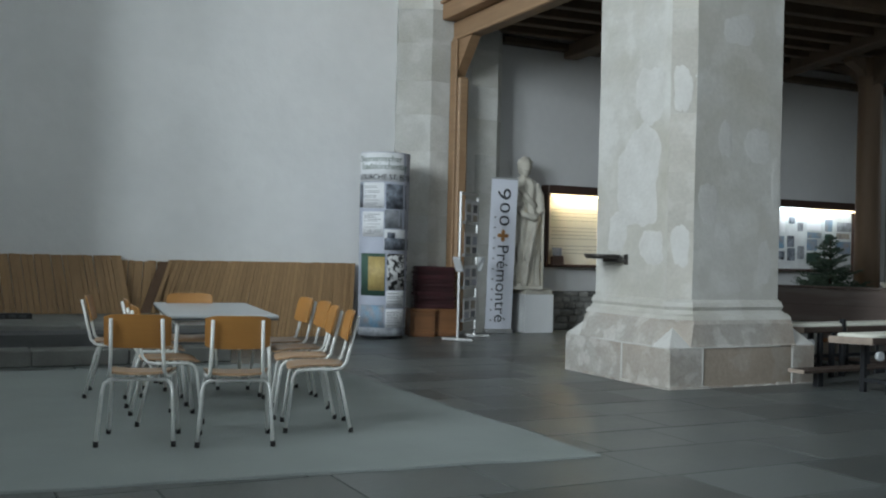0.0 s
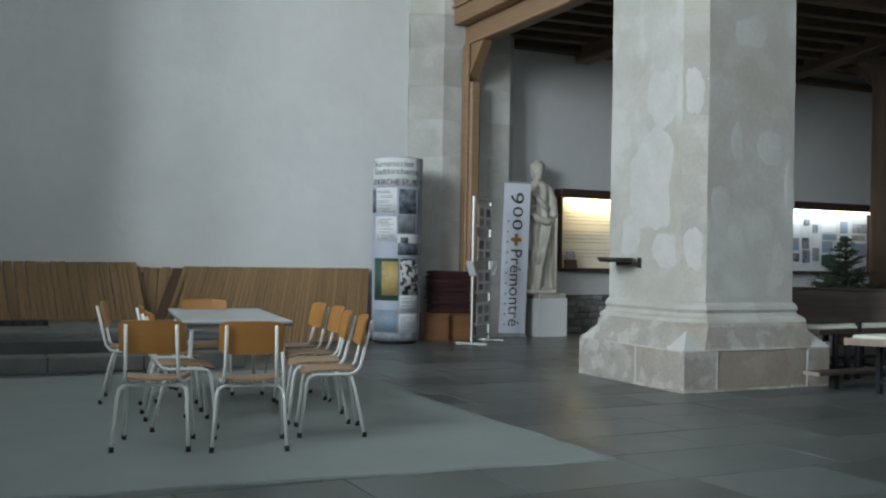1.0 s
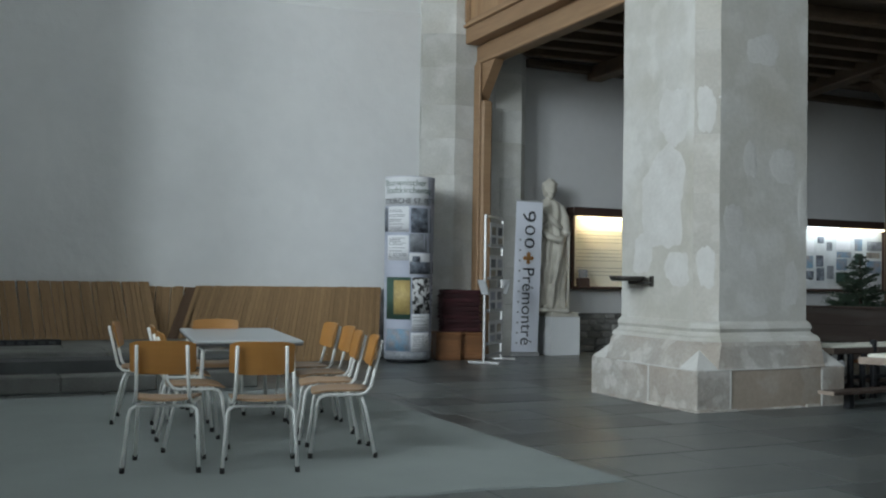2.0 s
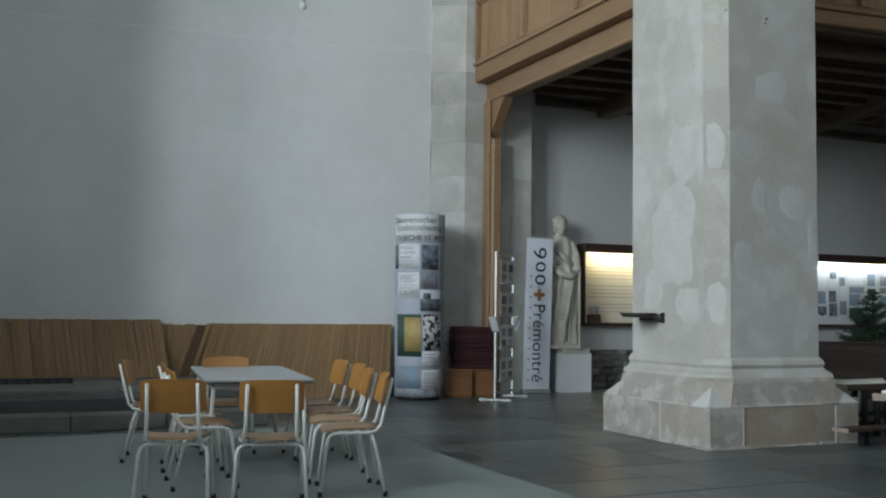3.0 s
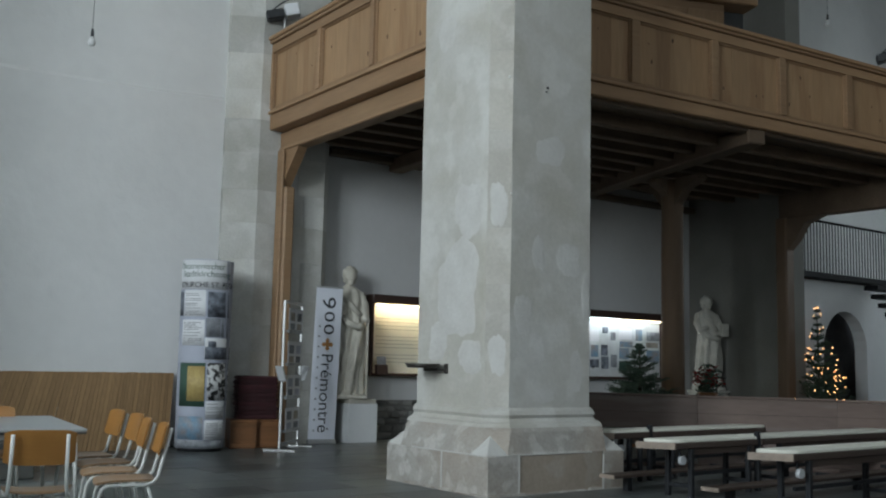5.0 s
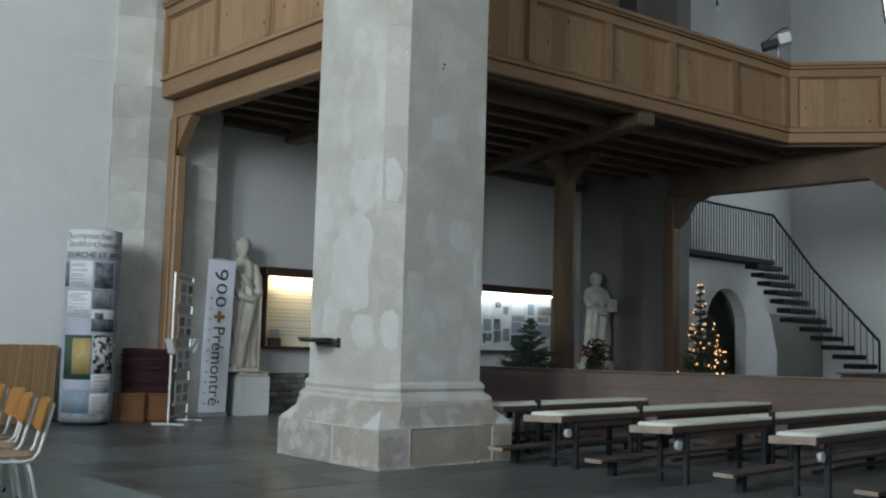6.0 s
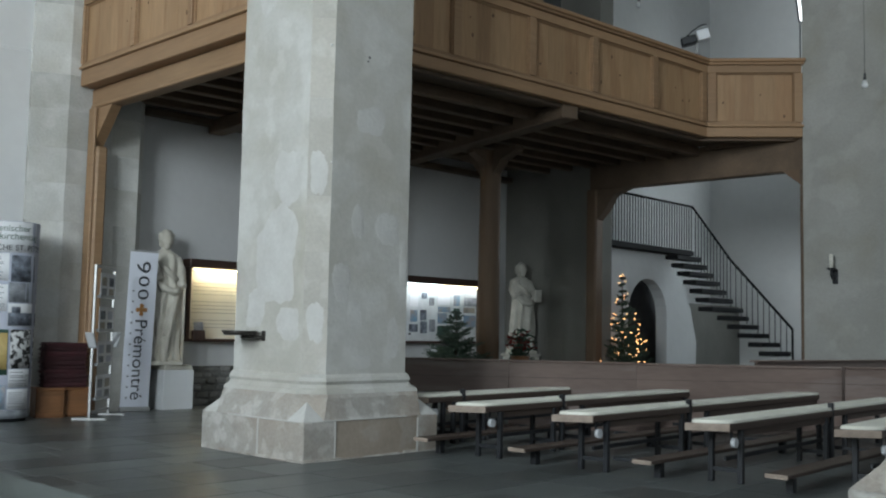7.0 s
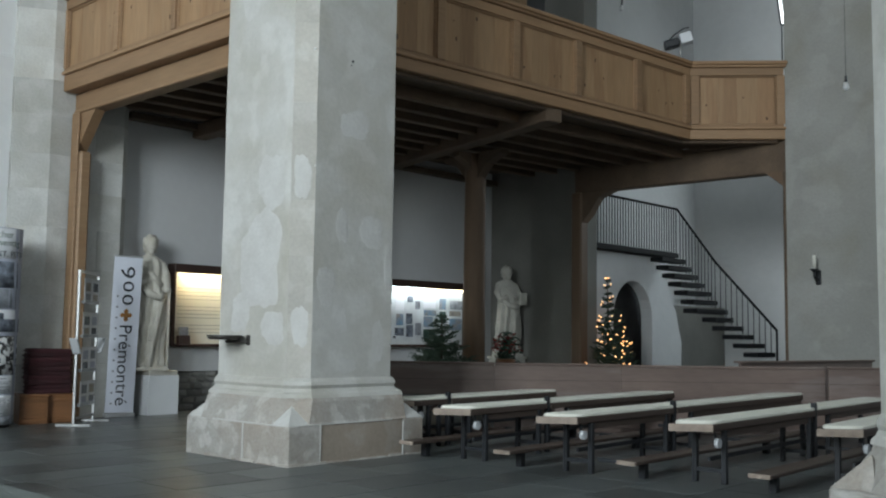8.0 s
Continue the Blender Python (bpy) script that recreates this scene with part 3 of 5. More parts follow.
        foot = [bm.verts.new((cx + sx * u, cy + sy * v, 0.403)) for u, v in ((0.006, 0.006), (e, 0.006), (e * 0.9, e * 0.9), (0.006, e))]
        tip = bm.verts.new((cx + sx * 0.205, cy + sy * 0.205, 0.615))
        bm.faces.new(foot)
        for k in range(4):
            bm.faces.new((foot[k], foot[(k + 1) % 4], tip))
        part("broach_stop", bm, "repair" if dx == 0 else "base_stone", p, "pale pyramid stop of the chamfer")
    # ashlar blocks of the plinth
    part("plinth_core", boxm(bx0 + 0.03, by0 + 0.03, -0.012, bx1 - 0.03, by1 - 0.03, 0.398), "joint", p, "mortar core of the plinth")
    g = 0.004
    for x0, y0, x1, y1 in ((bx0, by0, bx0 + 0.42, by0 + 0.75), (bx0, by0 + 0.75 + g, bx0 + 0.35, by1), (bx0 + 0.42 + g, by0 + 0.006, bx1 - 0.32, by0 + 0.3), (bx1 - 0.32 + g, by0, bx1, by0 + 0.8), (bx1 - 0.3, by0 + 0.8 + g, bx1, by1), (bx0 + 0.35 + g, by1 - 0.3, bx1 - 0.3 - g, by1)):
        tan = bx0 + 0.4 < x0 < bx1 - 0.4 and y0 < by0 + 0.1
        part("plinth_block", boxm(x0, y0, -0.012, x1, y1, 0.40, 0.012), "base_tan" if tan else "base_stone", p, "brownish ashlar block" if tan else "")
    # whitish lime mortar in the open joints
    for x0, y0, x1, y1, z0, z1 in ((bx0 + 0.413, by0 - 0.003, bx0 + 0.431, by0 + 0.1, 0.0, 0.39), (bx0 - 0.003, by0 + 0.742, bx0 + 0.1, by0 + 0.764, 0.0, 0.39), (bx1 - 0.325, by0 - 0.002, bx1 - 0.311, by0 + 0.1, 0.0, 0.37), (bx0 - 0.004, by0 + 0.02, bx0 + 0.1, by0 + 1.3, 0.392, 0.406), (bx0 + 0.1, by0 - 0.003, bx1 - 0.5, by0 + 0.1, 0.393, 0.405)):
        part("mortar", boxm(x0, y0, z0, x1, y1, z1, 0.002), "repair", p, "whitish lime mortar joint")
    # lime mortar smeared unevenly along the floor
    rq = random.Random(5)
    for axis, u0, u1 in (("x", by0, by1), ("y", bx0, bx1)):
        u = u0
        while u < u1 - 0.1:
            w = min(rq.uniform(0.12, 0.34), u1 - u)
            d, h = rq.uniform(0.006, 0.025), rq.uniform(0.008, 0.028)
            m = (u, u + w * rq.uniform(0.7, 1.0))
            foot = [(bx0 - d, m[0]), (bx0 + 0.02, m[0] - 0.02), (bx0 + 0.02, m[1] + 0.02), (bx0 - d, m[1])] if axis == "x" else [(m[0], by0 - d), (m[0] - 0.02, by0 + 0.02), (m[1] + 0.02, by0 + 0.02), (m[1], by0 - d)]
            lip = [(bx0 - 0.004, m[0] + 0.02), (bx0 + 0.02, m[0]), (bx0 + 0.02, m[1]), (bx0 - 0.004, m[1] - 0.02)] if axis == "x" else [(m[0] + 0.02, by0 - 0.004), (m[0], by0 + 0.02), (m[1], by0 + 0.02), (m[1] - 0.02, by0 - 0.004)]
            part("mortar", loft(bmesh.new(), [[(x, y, -0.012) for x, y in foot], [(x, y, h * 0.4) for x, y in foot], [(x, y, h) for x, y in lip]]), "base_stone", p, "whitish lime mortar joint")
            u += w
    return p


def repair_patch(owner, face, u, z, w, h, seed):
    """A thin uneven plaster repair on the x face, the y face or the chamfered corner of the pillar."""
    rp = random.Random(seed)
    n = 64
    ph = [rp.uniform(0, 6.28) for _ in range(4)]
    out = []
    for k in range(n):
        a = 2 * math.pi * k / n
        r = (abs(math.cos(a)) ** 3 + abs(math.sin(a)) ** 3) ** (-1 / 3) * (1 + 0.06 * math.sin(2 * a + ph[0]) + 0.06 * math.sin(3 * a + ph[1]) + 0.05 * math.sin(5 * a + ph[2]) + 0.03 * math.sin(9 * a + ph[3]) + 0.02 * math.sin(14 * a + ph[1]))
        out.append((u + w / 2 * r * math.cos(a), z + h / 2 * r * math.sin(a)))
    rings = []
    for e, shrink in ((0.03, 1.12), (-0.0005, 1.08), (-0.0038, 0.9), (-0.0055, 0.55)):
        ring = []
        for a, b in out:
            a2, b2 = u + (a - u) * shrink, z + (b - z) * shrink
            if face == "corner":
                ring.append((6.572 + 0.7071 * (a2 + e - 0.006), 7.975 - 0.7071 * (a2 - e + 0.006), b2))
            else:
                ring.append((6.572 + e, a2, b2) if face == "x" else (a2, 7.792 + e, b2))
        rings.append(ring)
    part("plaster_repair", loft(bmesh.new(), rings), "repair", owner, "pale uneven plaster repair")


main = pillar(0, 0)
for k, (f, u, z, w, h) in enumerate((("x", 8.46, 2.12, 0.74, 1.00), ("x", 8.30, 2.95, 0.42, 0.56), ("x", 8.22, 1.38, 0.34, 0.34), ("x", 8.80, 1.55, 0.30, 0.40), ("y", 7.14, 2.50, 0.17, 0.34), ("y", 7.58, 2.46, 0.34, 0.34), ("y", 6.93, 1.82, 0.22, 0.42), ("y", 7.24, 0.99, 0.30, 0.15), ("y", 7.12, 1.48, 0.24, 0.32), ("y", 7.70, 1.25, 0.18, 0.5), ("corner", 0.13, 1.40, 0.17, 0.40), ("corner", 0.12, 2.98, 0.16, 0.44), ("x", 8.75, 5.05, 0.30, 0.36), ("y", 7.30, 3.62, 0.40, 0.30), ("y", 7.85, 2.05, 0.12, 0.5))):
    repair_patch(main, f, u, z, w, h, 30 + k)
for face, u, z, w, mt in (("c", 0.155, 4.36, 0.012, "white_tube"), ("c", 0.18, 3.10, 0.009, "white_tube"), ("y", 7.24, 4.33, 0.011, "iron"), ("y", 7.22, 4.28, 0.007, "iron"), ("y", 7.96, 1.30, 0.012, "iron")):
    m = Matrix.Translation((6.57 + u - 0.006, 7.79 + 0.185 - u - 0.006, z) if face == "c" else (u, 7.786, z))
    part("fixing", boxm(-w, -0.012, -w, w, 0.012, w, 0.004, m), mt, main, "small metal fixing in the stone")
pillar(0.05, -7.14, 9.21)

# respond of the arcade on the north wall, built of ashlar courses
respond = thing("respond", pose(0, 0, 0), "grey ashlar half pillar bonded into the white wall", "pillar", "", "structure")
part("core", loft(bmesh.new(), [[(6.40, 14.5, z), (6.40, 14.28, z), (6.83, 14.02, z), (7.95, 14.02, z), (8.1, 14.2, z), (8.1, 14.5, z)] for z in (-0.012, TOP)]), "repair", respond, "mortar core")
rs = random.Random(4)
z = 0.0
while z < TOP:
    h = min(rs.uniform(0.36, 0.62), TOP - z)
    o = rs.uniform(-0.012, 0.012)
    cut = rs.uniform(0.35, 0.75)
    sec = [(6.345 + o, 14.296), (6.345 + o, 14.22), (6.80 + o * 0.5, 13.955), (6.80 + (7.99 - 6.80) * cut, 13.955)]
    part("ashlar", loft(bmesh.new(), [[(x, y, zz) for x, y in [*sec, (sec[-1][0], 14.296)]] for zz in (z, z + h - 0.002)]), "stone_block", respond)
    part("ashlar", loft(bmesh.new(), [[(x, y, zz) for x, y in [(sec[-1][0] + 0.006, 14.296), (sec[-1][0] + 0.006, 13.955), (7.99, 13.955), (8.15, 14.12), (8.15, 14.34)]] for zz in (z, z + h - 0.002)]), "stone_block", respond)
    z += h

# platform with two steps along the north wall
platform = thing("platform", pose(0, 0, 0), "low grey stone platform with two steps along the wall", "platform", "", "structure")
part("core", boxm(-1.28, 11.35, -0.012, 2.95, 14.28, 0.30), "joint", platform)
for k, (y0, y1, z0, z1) in enumerate(((11.0, 11.9, 0.0, 0.17), (11.9, 12.55, 0.17, 0.35), (12.556, 13.4, 0.2, 0.352), (13.406, 14.29, 0.2, 0.35))):
    x = -1.28
    while x < 2.95:
        w = min(rs.uniform(0.8, 1.5), 2.97 - x)
        part("step_stone", boxm(x, y0, z0, x + w - 0.006, y1 - 0.004, z1 + rs.uniform(-0.003, 0.003), 0.012), "step", platform)
        x += w

# grey carpet
bm = bmesh.new()
n = 40
for i in range(n):
    x0, x1 = -1.25 + 5.07 * i / n, -1.25 + 5.07 * (i + 1) / n
    ya, yb = [5.22 + 0.10 * max(0, 3.8 - x) ** 0.9 + 0.012 * math.sin(7 * x) for x in (x0, x1)]
    za, zb = [0.010 + 0.006 * (0.5 + 0.5 * math.sin(5 * x)) for x in (x0, x1)]
    vs = [bm.verts.new(p) for p in ((x0, ya, 0.0), (x1, yb, 0.0), (x1, yb + 0.006, zb), (x0, ya + 0.006, za), (x0, ya + 0.15, 0.012), (x1, yb + 0.15, 0.012), (x1, 10.6, 0.012), (x0, 10.6, 0.012), (x0, 10.605, 0), (x1, 10.605, 0))]
    for f in ((0, 1, 2, 3), (3, 2, 5, 4), (4, 5, 6, 7), (7, 6, 9, 8)):
        bm.faces.new([vs[j] for j in f])
bmesh.ops.remove_doubles(bm, verts=bm.verts, dist=1e-4)
solo("carpet", bm, "carpet", "large pale grey felt carpet with a wavy edge", "carpet")

# ---- the gallery ----
gallery = thing("gallery", pose(0, 0, 0), "pine organ gallery with panelled parapet on dark joists", "gallery", "", "structure")
G = [Vector((6.97, 14.28, 0)), Vector((6.90, 9.52, 0)), Vector((16.33, 8.61, 0)), Vector((17.37, 7.28, 0))]


def frame_of(a, b):
    """x along a to b, y inwards, z up."""
    d = (b - a).normalized()
    m = Matrix.Identity(4)
    m.col[0][:3], m.col[1][:3], m.col[2][:3], m.col[3][:3] = d, Vector((0, 0, 1)).cross(d), (0, 0, 1), a
    return m


rk_ = random.Random(40)


def parapet(a, b, stiles, low=4.975, half=0.075):
    m, ln = frame_of(a, b), (b - a).length
    P = lambda name, dims, mt, bev=0.006, label="": part(name, boxm(*dims, bev, m), mt, gallery, label)
    P("fascia_beam", (-0.02, 0.0, low, ln + 0.02, 0.14, 5.152), "pine_h", 0.012)
    P("fascia_lath", (-0.04, -0.045, 5.155, ln + 0.03, 0.12, 5.20), "pine_h", 0.010, "moulded lath under the panels")
    P("bottom_rail", (0, -0.010, 5.204, ln, 0.06, 5.245), "pine_h")
    P("top_rail", (0, -0.015, 6.16, ln, 0.06, 6.30), "pine_h")
    P("handrail", (-0.04, -0.06, 6.304, ln + 0.04, 0.14, 6.35), "pine_h", 0.01)
    P("handrail_cap", (-0.06, -0.085, 6.354, ln + 0.06, 0.16, 6.42), "pine_h", 0.014)
    for s in stiles:
        P("stile", (s - half, -0.022, 5.249, s + half, 0.06, 6.156), "pine_h")
    for s, e in zip(stiles, stiles[1:]):
        x0, x1 = s + half + 0.003, e - half - 0.003
        cuts = [x0 + (x1 - x0) * k / 4 for k in range(5)]
        for u, v in zip(cuts, cuts[1:]):
            P("panel_board", (u, 0.045, 5.249, v - 0.002, 0.065, 6.156), "pine", 0.0)
        for _ in range(3):
            kx, kz, kr = rk_.uniform(x0 + 0.08, x1 - 0.08), rk_.uniform(5.35, 6.08), rk_.uniform(0.010, 0.022)
            bm = tube(bmesh.new(), [(0, 0.0435, 0), (0, 0.0455, 0)], kr, 8)
            bmesh.ops.transform(bm, matrix=m @ Matrix.Translation((kx, 0, kz)) @ Matrix.Diagonal((1, 1, rk_.uniform(1.2, 2.0), 1)), verts=bm.verts)
            part("knot", bm, "board_dark", gallery, "dark knot in the pine")
        for u0, z0, u1, z1 in ((x0, 5.251, x0 + 0.022, 6.154), (x1 - 0.022, 5.251, x1, 6.154), (x0 + 0.024, 5.251, x1 - 0.024, 5.272), (x0 + 0.024, 6.132, x1 - 0.024, 6.154)):
            P("panel_bead", (u0, 0.012, z0, u1, 0.043, z1), "pine_h", 0.006)


parapet(G[0], G[1], [0.33, 1.87, 3.36, 4.70], 4.905, 0.05)
L1 = (G[2] - G[1]).length
parapet(G[1], G[2], [L1 - 9.30, L1 - 7.62, L1 - 6.17, L1 - 4.62, L1 - 3.15, L1 - 1.55, L1 - 0.09])
parapet(G[2], G[3], [0.09, 1.63])
part("deck", loft(bmesh.new(), [[(7.1, 14.3, z), (7.0, 9.62, z), (16.37, 8.67, z), (17.41, 7.30, z), (17.5, 14.3, z)] for z in (5.04, 5.10)]), "joist", gallery, "dark boarded gallery floor")
for k in range(7):
    y = 10.42 + 0.61 * k
    part("joist", beam(bmesh.new(), (7.35, y, 4.955), (17.5, y - 0.95, 4.955), 0.16, 0.185, 0.015), "joist", gallery)
part("edge_joist", beam(bmesh.new(), (7.1, 9.70, 4.985), (16.4, 8.86, 4.985), 0.16, 0.115, 0.015), "joist", gallery)
part("edge_joist", beam(bmesh.new(), (16.4, 8.86, 4.985), (17.5, 7.46, 4.985), 0.16, 0.115, 0.015), "joist", gallery)
part("edge_joist", beam(bmesh.new(), (17.42, 9.2, 5.0), (17.42, 7.40, 5.0), 0.2, 0.09, 0.004), "joist", gallery)
part("girder", beam(bmesh.new(), (9.6, 14.3, 4.74), (9.2, 9.8, 4.74), 0.28, 0.24, 0.02), "joist", gallery)
part("girder", beam(bmesh.new(), (14.2, 14.3, 4.84), (12.74, 9.06, 4.875), 0.32, 0.24, 0.02), "joist", gallery)
part("arcade_beam", beam(bmesh.new(), (7.28, 14.1, 4.745), (7.16, 9.30, 4.745), 0.22, 0.31, 0.02), "pine_h", gallery)
part("soffit_board", beam(bmesh.new(), (7.20, 14.12, 4.925), (7.10, 9.62, 4.925), 0.28, 0.035, 0.004), "pine_h", gallery, "shaded soffit board behind the fascia")
part("arcade_lath", beam(bmesh.new(), (7.19, 14.05, 4.62), (7.07, 9.30, 4.62), 0.08, 0.05, 0.012), "pine_h", gallery, "light moulded lath under the beam")
part("wall_plate", boxm(8.2, 14.12, 4.74, 17.5, 14.345, 4.855, 0.012), "joist", gallery)
part("east_beam", beam(bmesh.new(), (17.62, 12.0, 4.72), (17.62, 7.28, 4.72), 0.26, 0.66, 0.02), "joist", gallery)
# posts
part("post", boxm(7.13, 13.66, 0.0, 7.31, 13.90, 4.0, 0.03), "pine_h", gallery, "square pine post against the half pillar")
part("post_face", boxm(7.09, 13.70, 0.0, 7.128, 13.90, 4.58, 0.01), "pine_h", gallery)
bm = bmesh.new()
loft(bm, [[(x, 13.90, 4.58), (x, 13.90, 4.05), (x, 13.80, 4.02), (x, 13.30, 4.58)] for x in (7.14, 7.30)])
part("brace", bm, "pine_h", gallery, "chamfered pine brace on the post")
part("post", tube(bmesh.new(), [(14.0, 11.8, 0), (14.0, 11.8, 1.2), (14.0, 11.8, 4.3), (14.0, 11.8, 4.70)], [0.215, 0.21, 0.195, 0.22], 16), "post", gallery, "thick round brown wooden post")
for s in (-1, 1):
    pr = [(0.12, 4.16), (0.20, 4.28), (0.42, 4.50), (0.8, 4.63), (0.8, 4.71), (0.12, 4.71)]
    for nm, dx, dy in (("bracket", 0.16, 0.985), ("cross_bracket", 0.985, -0.16)):
        f = 1.0 if nm == "bracket" else 0.6
        bm = bmesh.new()
        loft(bm, [[(14.0 + s * dx * d * f + dy * w, 11.8 + s * dy * d * f - dx * w, zz) for d, zz in pr] for w in (-0.1, 0.1)])
        part(nm, bm, "joist", gallery, "curved dark bracket arm")
part("post", boxm(17.42, 11.78, 0.0, 17.70, 12.04, 4.40, 0.03), "post", gallery, "dark squared wooden post beside the wall")
bm = bmesh.new()
loft(bm, [[(x, yy, zz) for yy, zz in ((11.78, 3.75), (11.58, 3.95), (11.38, 4.25), (11.0, 4.39), (11.78, 4.39))] for x in (17.46, 17.68)])
part("brace", bm, "joist", gallery, "curved dark brace")
bm = bmesh.new()
loft(bm, [[(x, yy, zz) for yy, zz in ((7.272, 4.06), (7.272, 4.40), (7.70, 4.40))] for x in (17.45, 17.70)])
part("brace", bm, "post", gallery, "straight brown brace")
part("post_strip", boxm(17.40, 7.272, 0.0, 17.52, 7.34, 4.40, 0.01), "joist", gallery, "thin wooden strip on the pier")

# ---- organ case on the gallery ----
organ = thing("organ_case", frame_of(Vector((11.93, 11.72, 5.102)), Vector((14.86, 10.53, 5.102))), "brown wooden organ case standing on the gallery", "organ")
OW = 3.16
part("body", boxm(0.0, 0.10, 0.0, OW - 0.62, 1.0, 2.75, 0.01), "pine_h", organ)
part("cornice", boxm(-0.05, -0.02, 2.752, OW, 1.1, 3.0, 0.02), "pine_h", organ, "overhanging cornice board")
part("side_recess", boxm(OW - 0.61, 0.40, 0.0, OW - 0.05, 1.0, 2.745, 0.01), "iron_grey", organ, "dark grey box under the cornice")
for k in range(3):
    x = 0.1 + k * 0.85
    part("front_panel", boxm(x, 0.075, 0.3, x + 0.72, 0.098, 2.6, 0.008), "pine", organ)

# ---- brown pew backs across the aisle ----
PA, PB = Vector((9.36, 10.24, 0)), Vector((13.96, 5.26, 0))
pd = (PB - PA).normalized()
pm = frame_of(PA, PB)
cuts = [0, 2.14, 3.92, (PB - PA).length, (PB - PA).length + 1.6]
for k in range(4):
    dz = (0.0, -0.004, -0.012, 0.0)[k]
    pw = thing("pew_back", pm @ pose(cuts[k], 0.0 if k < 3 else -0.12, 0), "long dark brown varnished pew back panel", "pew", "pew backs in a row")
    w = cuts[k + 1] - cuts[k] - 0.0015
    part("panel", boxm(0, 0, 0.50 if k == 0 else 0.062, w, 0.035, 0.925 + dz, 0.004), "pew", pw)
    part("top_rail", boxm(0.0, -0.02, 0.927 + dz, w, 0.07, 0.960 + dz, 0.010), "pew", pw)
    part("board_seam", boxm(0.003, -0.0025, 0.715, w - 0.003, -0.0005, 0.722), "bench", pw, "dark seam between two boards")
    part("foot_rail", boxm(0, -0.01, 0.0, w, 0.05, 0.058, 0.004), "pew", pw)
    part("seat", boxm(0.02, 0.04, 0.42, w - 0.02, 0.45, 0.46, 0.008), "pew", pw)
    for x in (0.05, w - 0.09):
        part("end_leg", boxm(x, 0.06, 0.0, x + 0.04, 0.42, 0.418, 0.004), "pew", pw)

# a higher pew back seen behind
pw = thing("pew_back", pose(13.6, 6.35, 0, 0, 0, -8), "long dark brown pew back with a flat top board", "pew", "pew backs in a row")
part("panel", boxm(0, 0, 0.05, 4.0, 0.035, 0.98), "pew", pw)
part("top_rail", boxm(-0.01, -0.05, 0.982, 4.01, 0.12, 1.01, 0.008), "pew", pw)


# ---- benches with cream felt pads ----
def skewed(bm):
    """The near end of a bench is cut aslant."""
    for v in bm.verts:
        if v.co.x < 0.35:
            v.co.x -= 0.62 * v.co.y
    return bm


def bench(x, y, sections, turn, foot=0.0):
    b = thing("padded_bench", pose(x, y, 0, 0, 0, turn), "dark wooden bench with cream felt pad on iron legs", "bench", "rows of padded benches")
    at = 0.0
    for k, ln in enumerate(sections):
        part("seat_board", skewed(boxm(at, -0.17, 0.495, at + ln, 0.17, 0.562, 0.008)), "bench", b)
        if k == 0:
            part("end_board", skewed(boxm(at - 0.012, -0.167, 0.494, at - 0.001, 0.167, 0.563, 0.003)), "bench_end", b, "pale end grain of the seat board")
        x0, x1, r = at + (0.02 if k == 0 else 0.0), at + ln - 0.01, 0.10
        rim = [(x1, -0.16), (x1, 0.155)]
        if k == 0:
            rim += arc((x0 + r, 0.155 - r), r, 90, 180, 6) + arc((x0 + r, -0.16 + r), r, 180, 270, 6)
        else:
            rim += [(x0, 0.155), (x0, -0.16)]
        cx, cy = (x0 + x1) / 2, -0.005
        inset = lambda d: [(x + (d if x < cx else -d), y + (d if y < cy else -d)) for x, y in rim]
        bm = loft(bmesh.new(), [[(x, y, 0.5625) for x, y in rim], [(x, y, 0.583) for x, y in rim], [(x, y, 0.592) for x, y in inset(0.010)]])
        part("pad", skewed(bm), "pad", b, "cream felt seat pad")
        part("apron", boxm(at + 0.42, -0.145, 0.43, at + ln - 0.03, -0.115, 0.494, 0.004), "bench", b)
        for lx in (at + 0.38, at + ln - 0.15):
            for ly in (-0.145, 0.145):
                part("leg", boxm(lx - 0.025, ly - 0.025, 0.0, lx + 0.025, ly + 0.025, 0.494, 0.004), "iron", b)
            part("stretcher", boxm(lx - 0.018, -0.119, 0.10, lx + 0.018, 0.119, 0.14), "iron", b)
        at += ln
        if k + 1 < len(sections):
            part("divider_post", boxm(at + 0.005, -0.165, 0.0, at + 0.06, -0.11, 0.64, 0.006), "iron", b, "dark upright between two seat pads")
            at += 0.065
    part("lower_rail", boxm(0.36, -0.012, 0.20, at - 0.1, 0.012, 0.24), "iron", b)
    part("round_knob", tube(bmesh.new(), [(0.22, -0.175, 0.385), (0.22, -0.135, 0.385)], 0.045, 14), "acrylic", b, "round white plastic cap")
    part("knob_bracket", boxm(0.205, -0.134, 0.36, 0.235, -0.12, 0.494, 0.003), "iron", b)
    # kneeling board on the near side
    part("kneeler_board", boxm(foot, -0.77, 0.152, at - 0.1, -0.56, 0.187, 0.006), "bench", b)
    part("kneeler_end", boxm(foot - 0.012, -0.765, 0.150, foot - 0.001, -0.565, 0.189, 0.002), "bench_end", b, "pale end grain of the kneeling board")
    for lx in (foot + 0.28, at * 0.5 + 0.3, at - 0.4):
        part("kneeler_leg", boxm(lx, -0.70, 0.0, lx + 0.08, -0.63, 0.151, 0.004), "iron", b)
        if lx > 0.3:
            part("kneeler_brace", boxm(lx + 0.02, -0.629, 0.115, lx + 0.06, -0.17, 0.15, 0.003), "iron", b)
    return b


bench(7.84, 6.78, (1.53, 3.1), 2.5, -0.02)
bench(7.88, 5.46, (2.06, 3.95), 2.0, 0.16)
bench(8.22, 4.22, (2.68, 2.6), 2.5, -0.08)
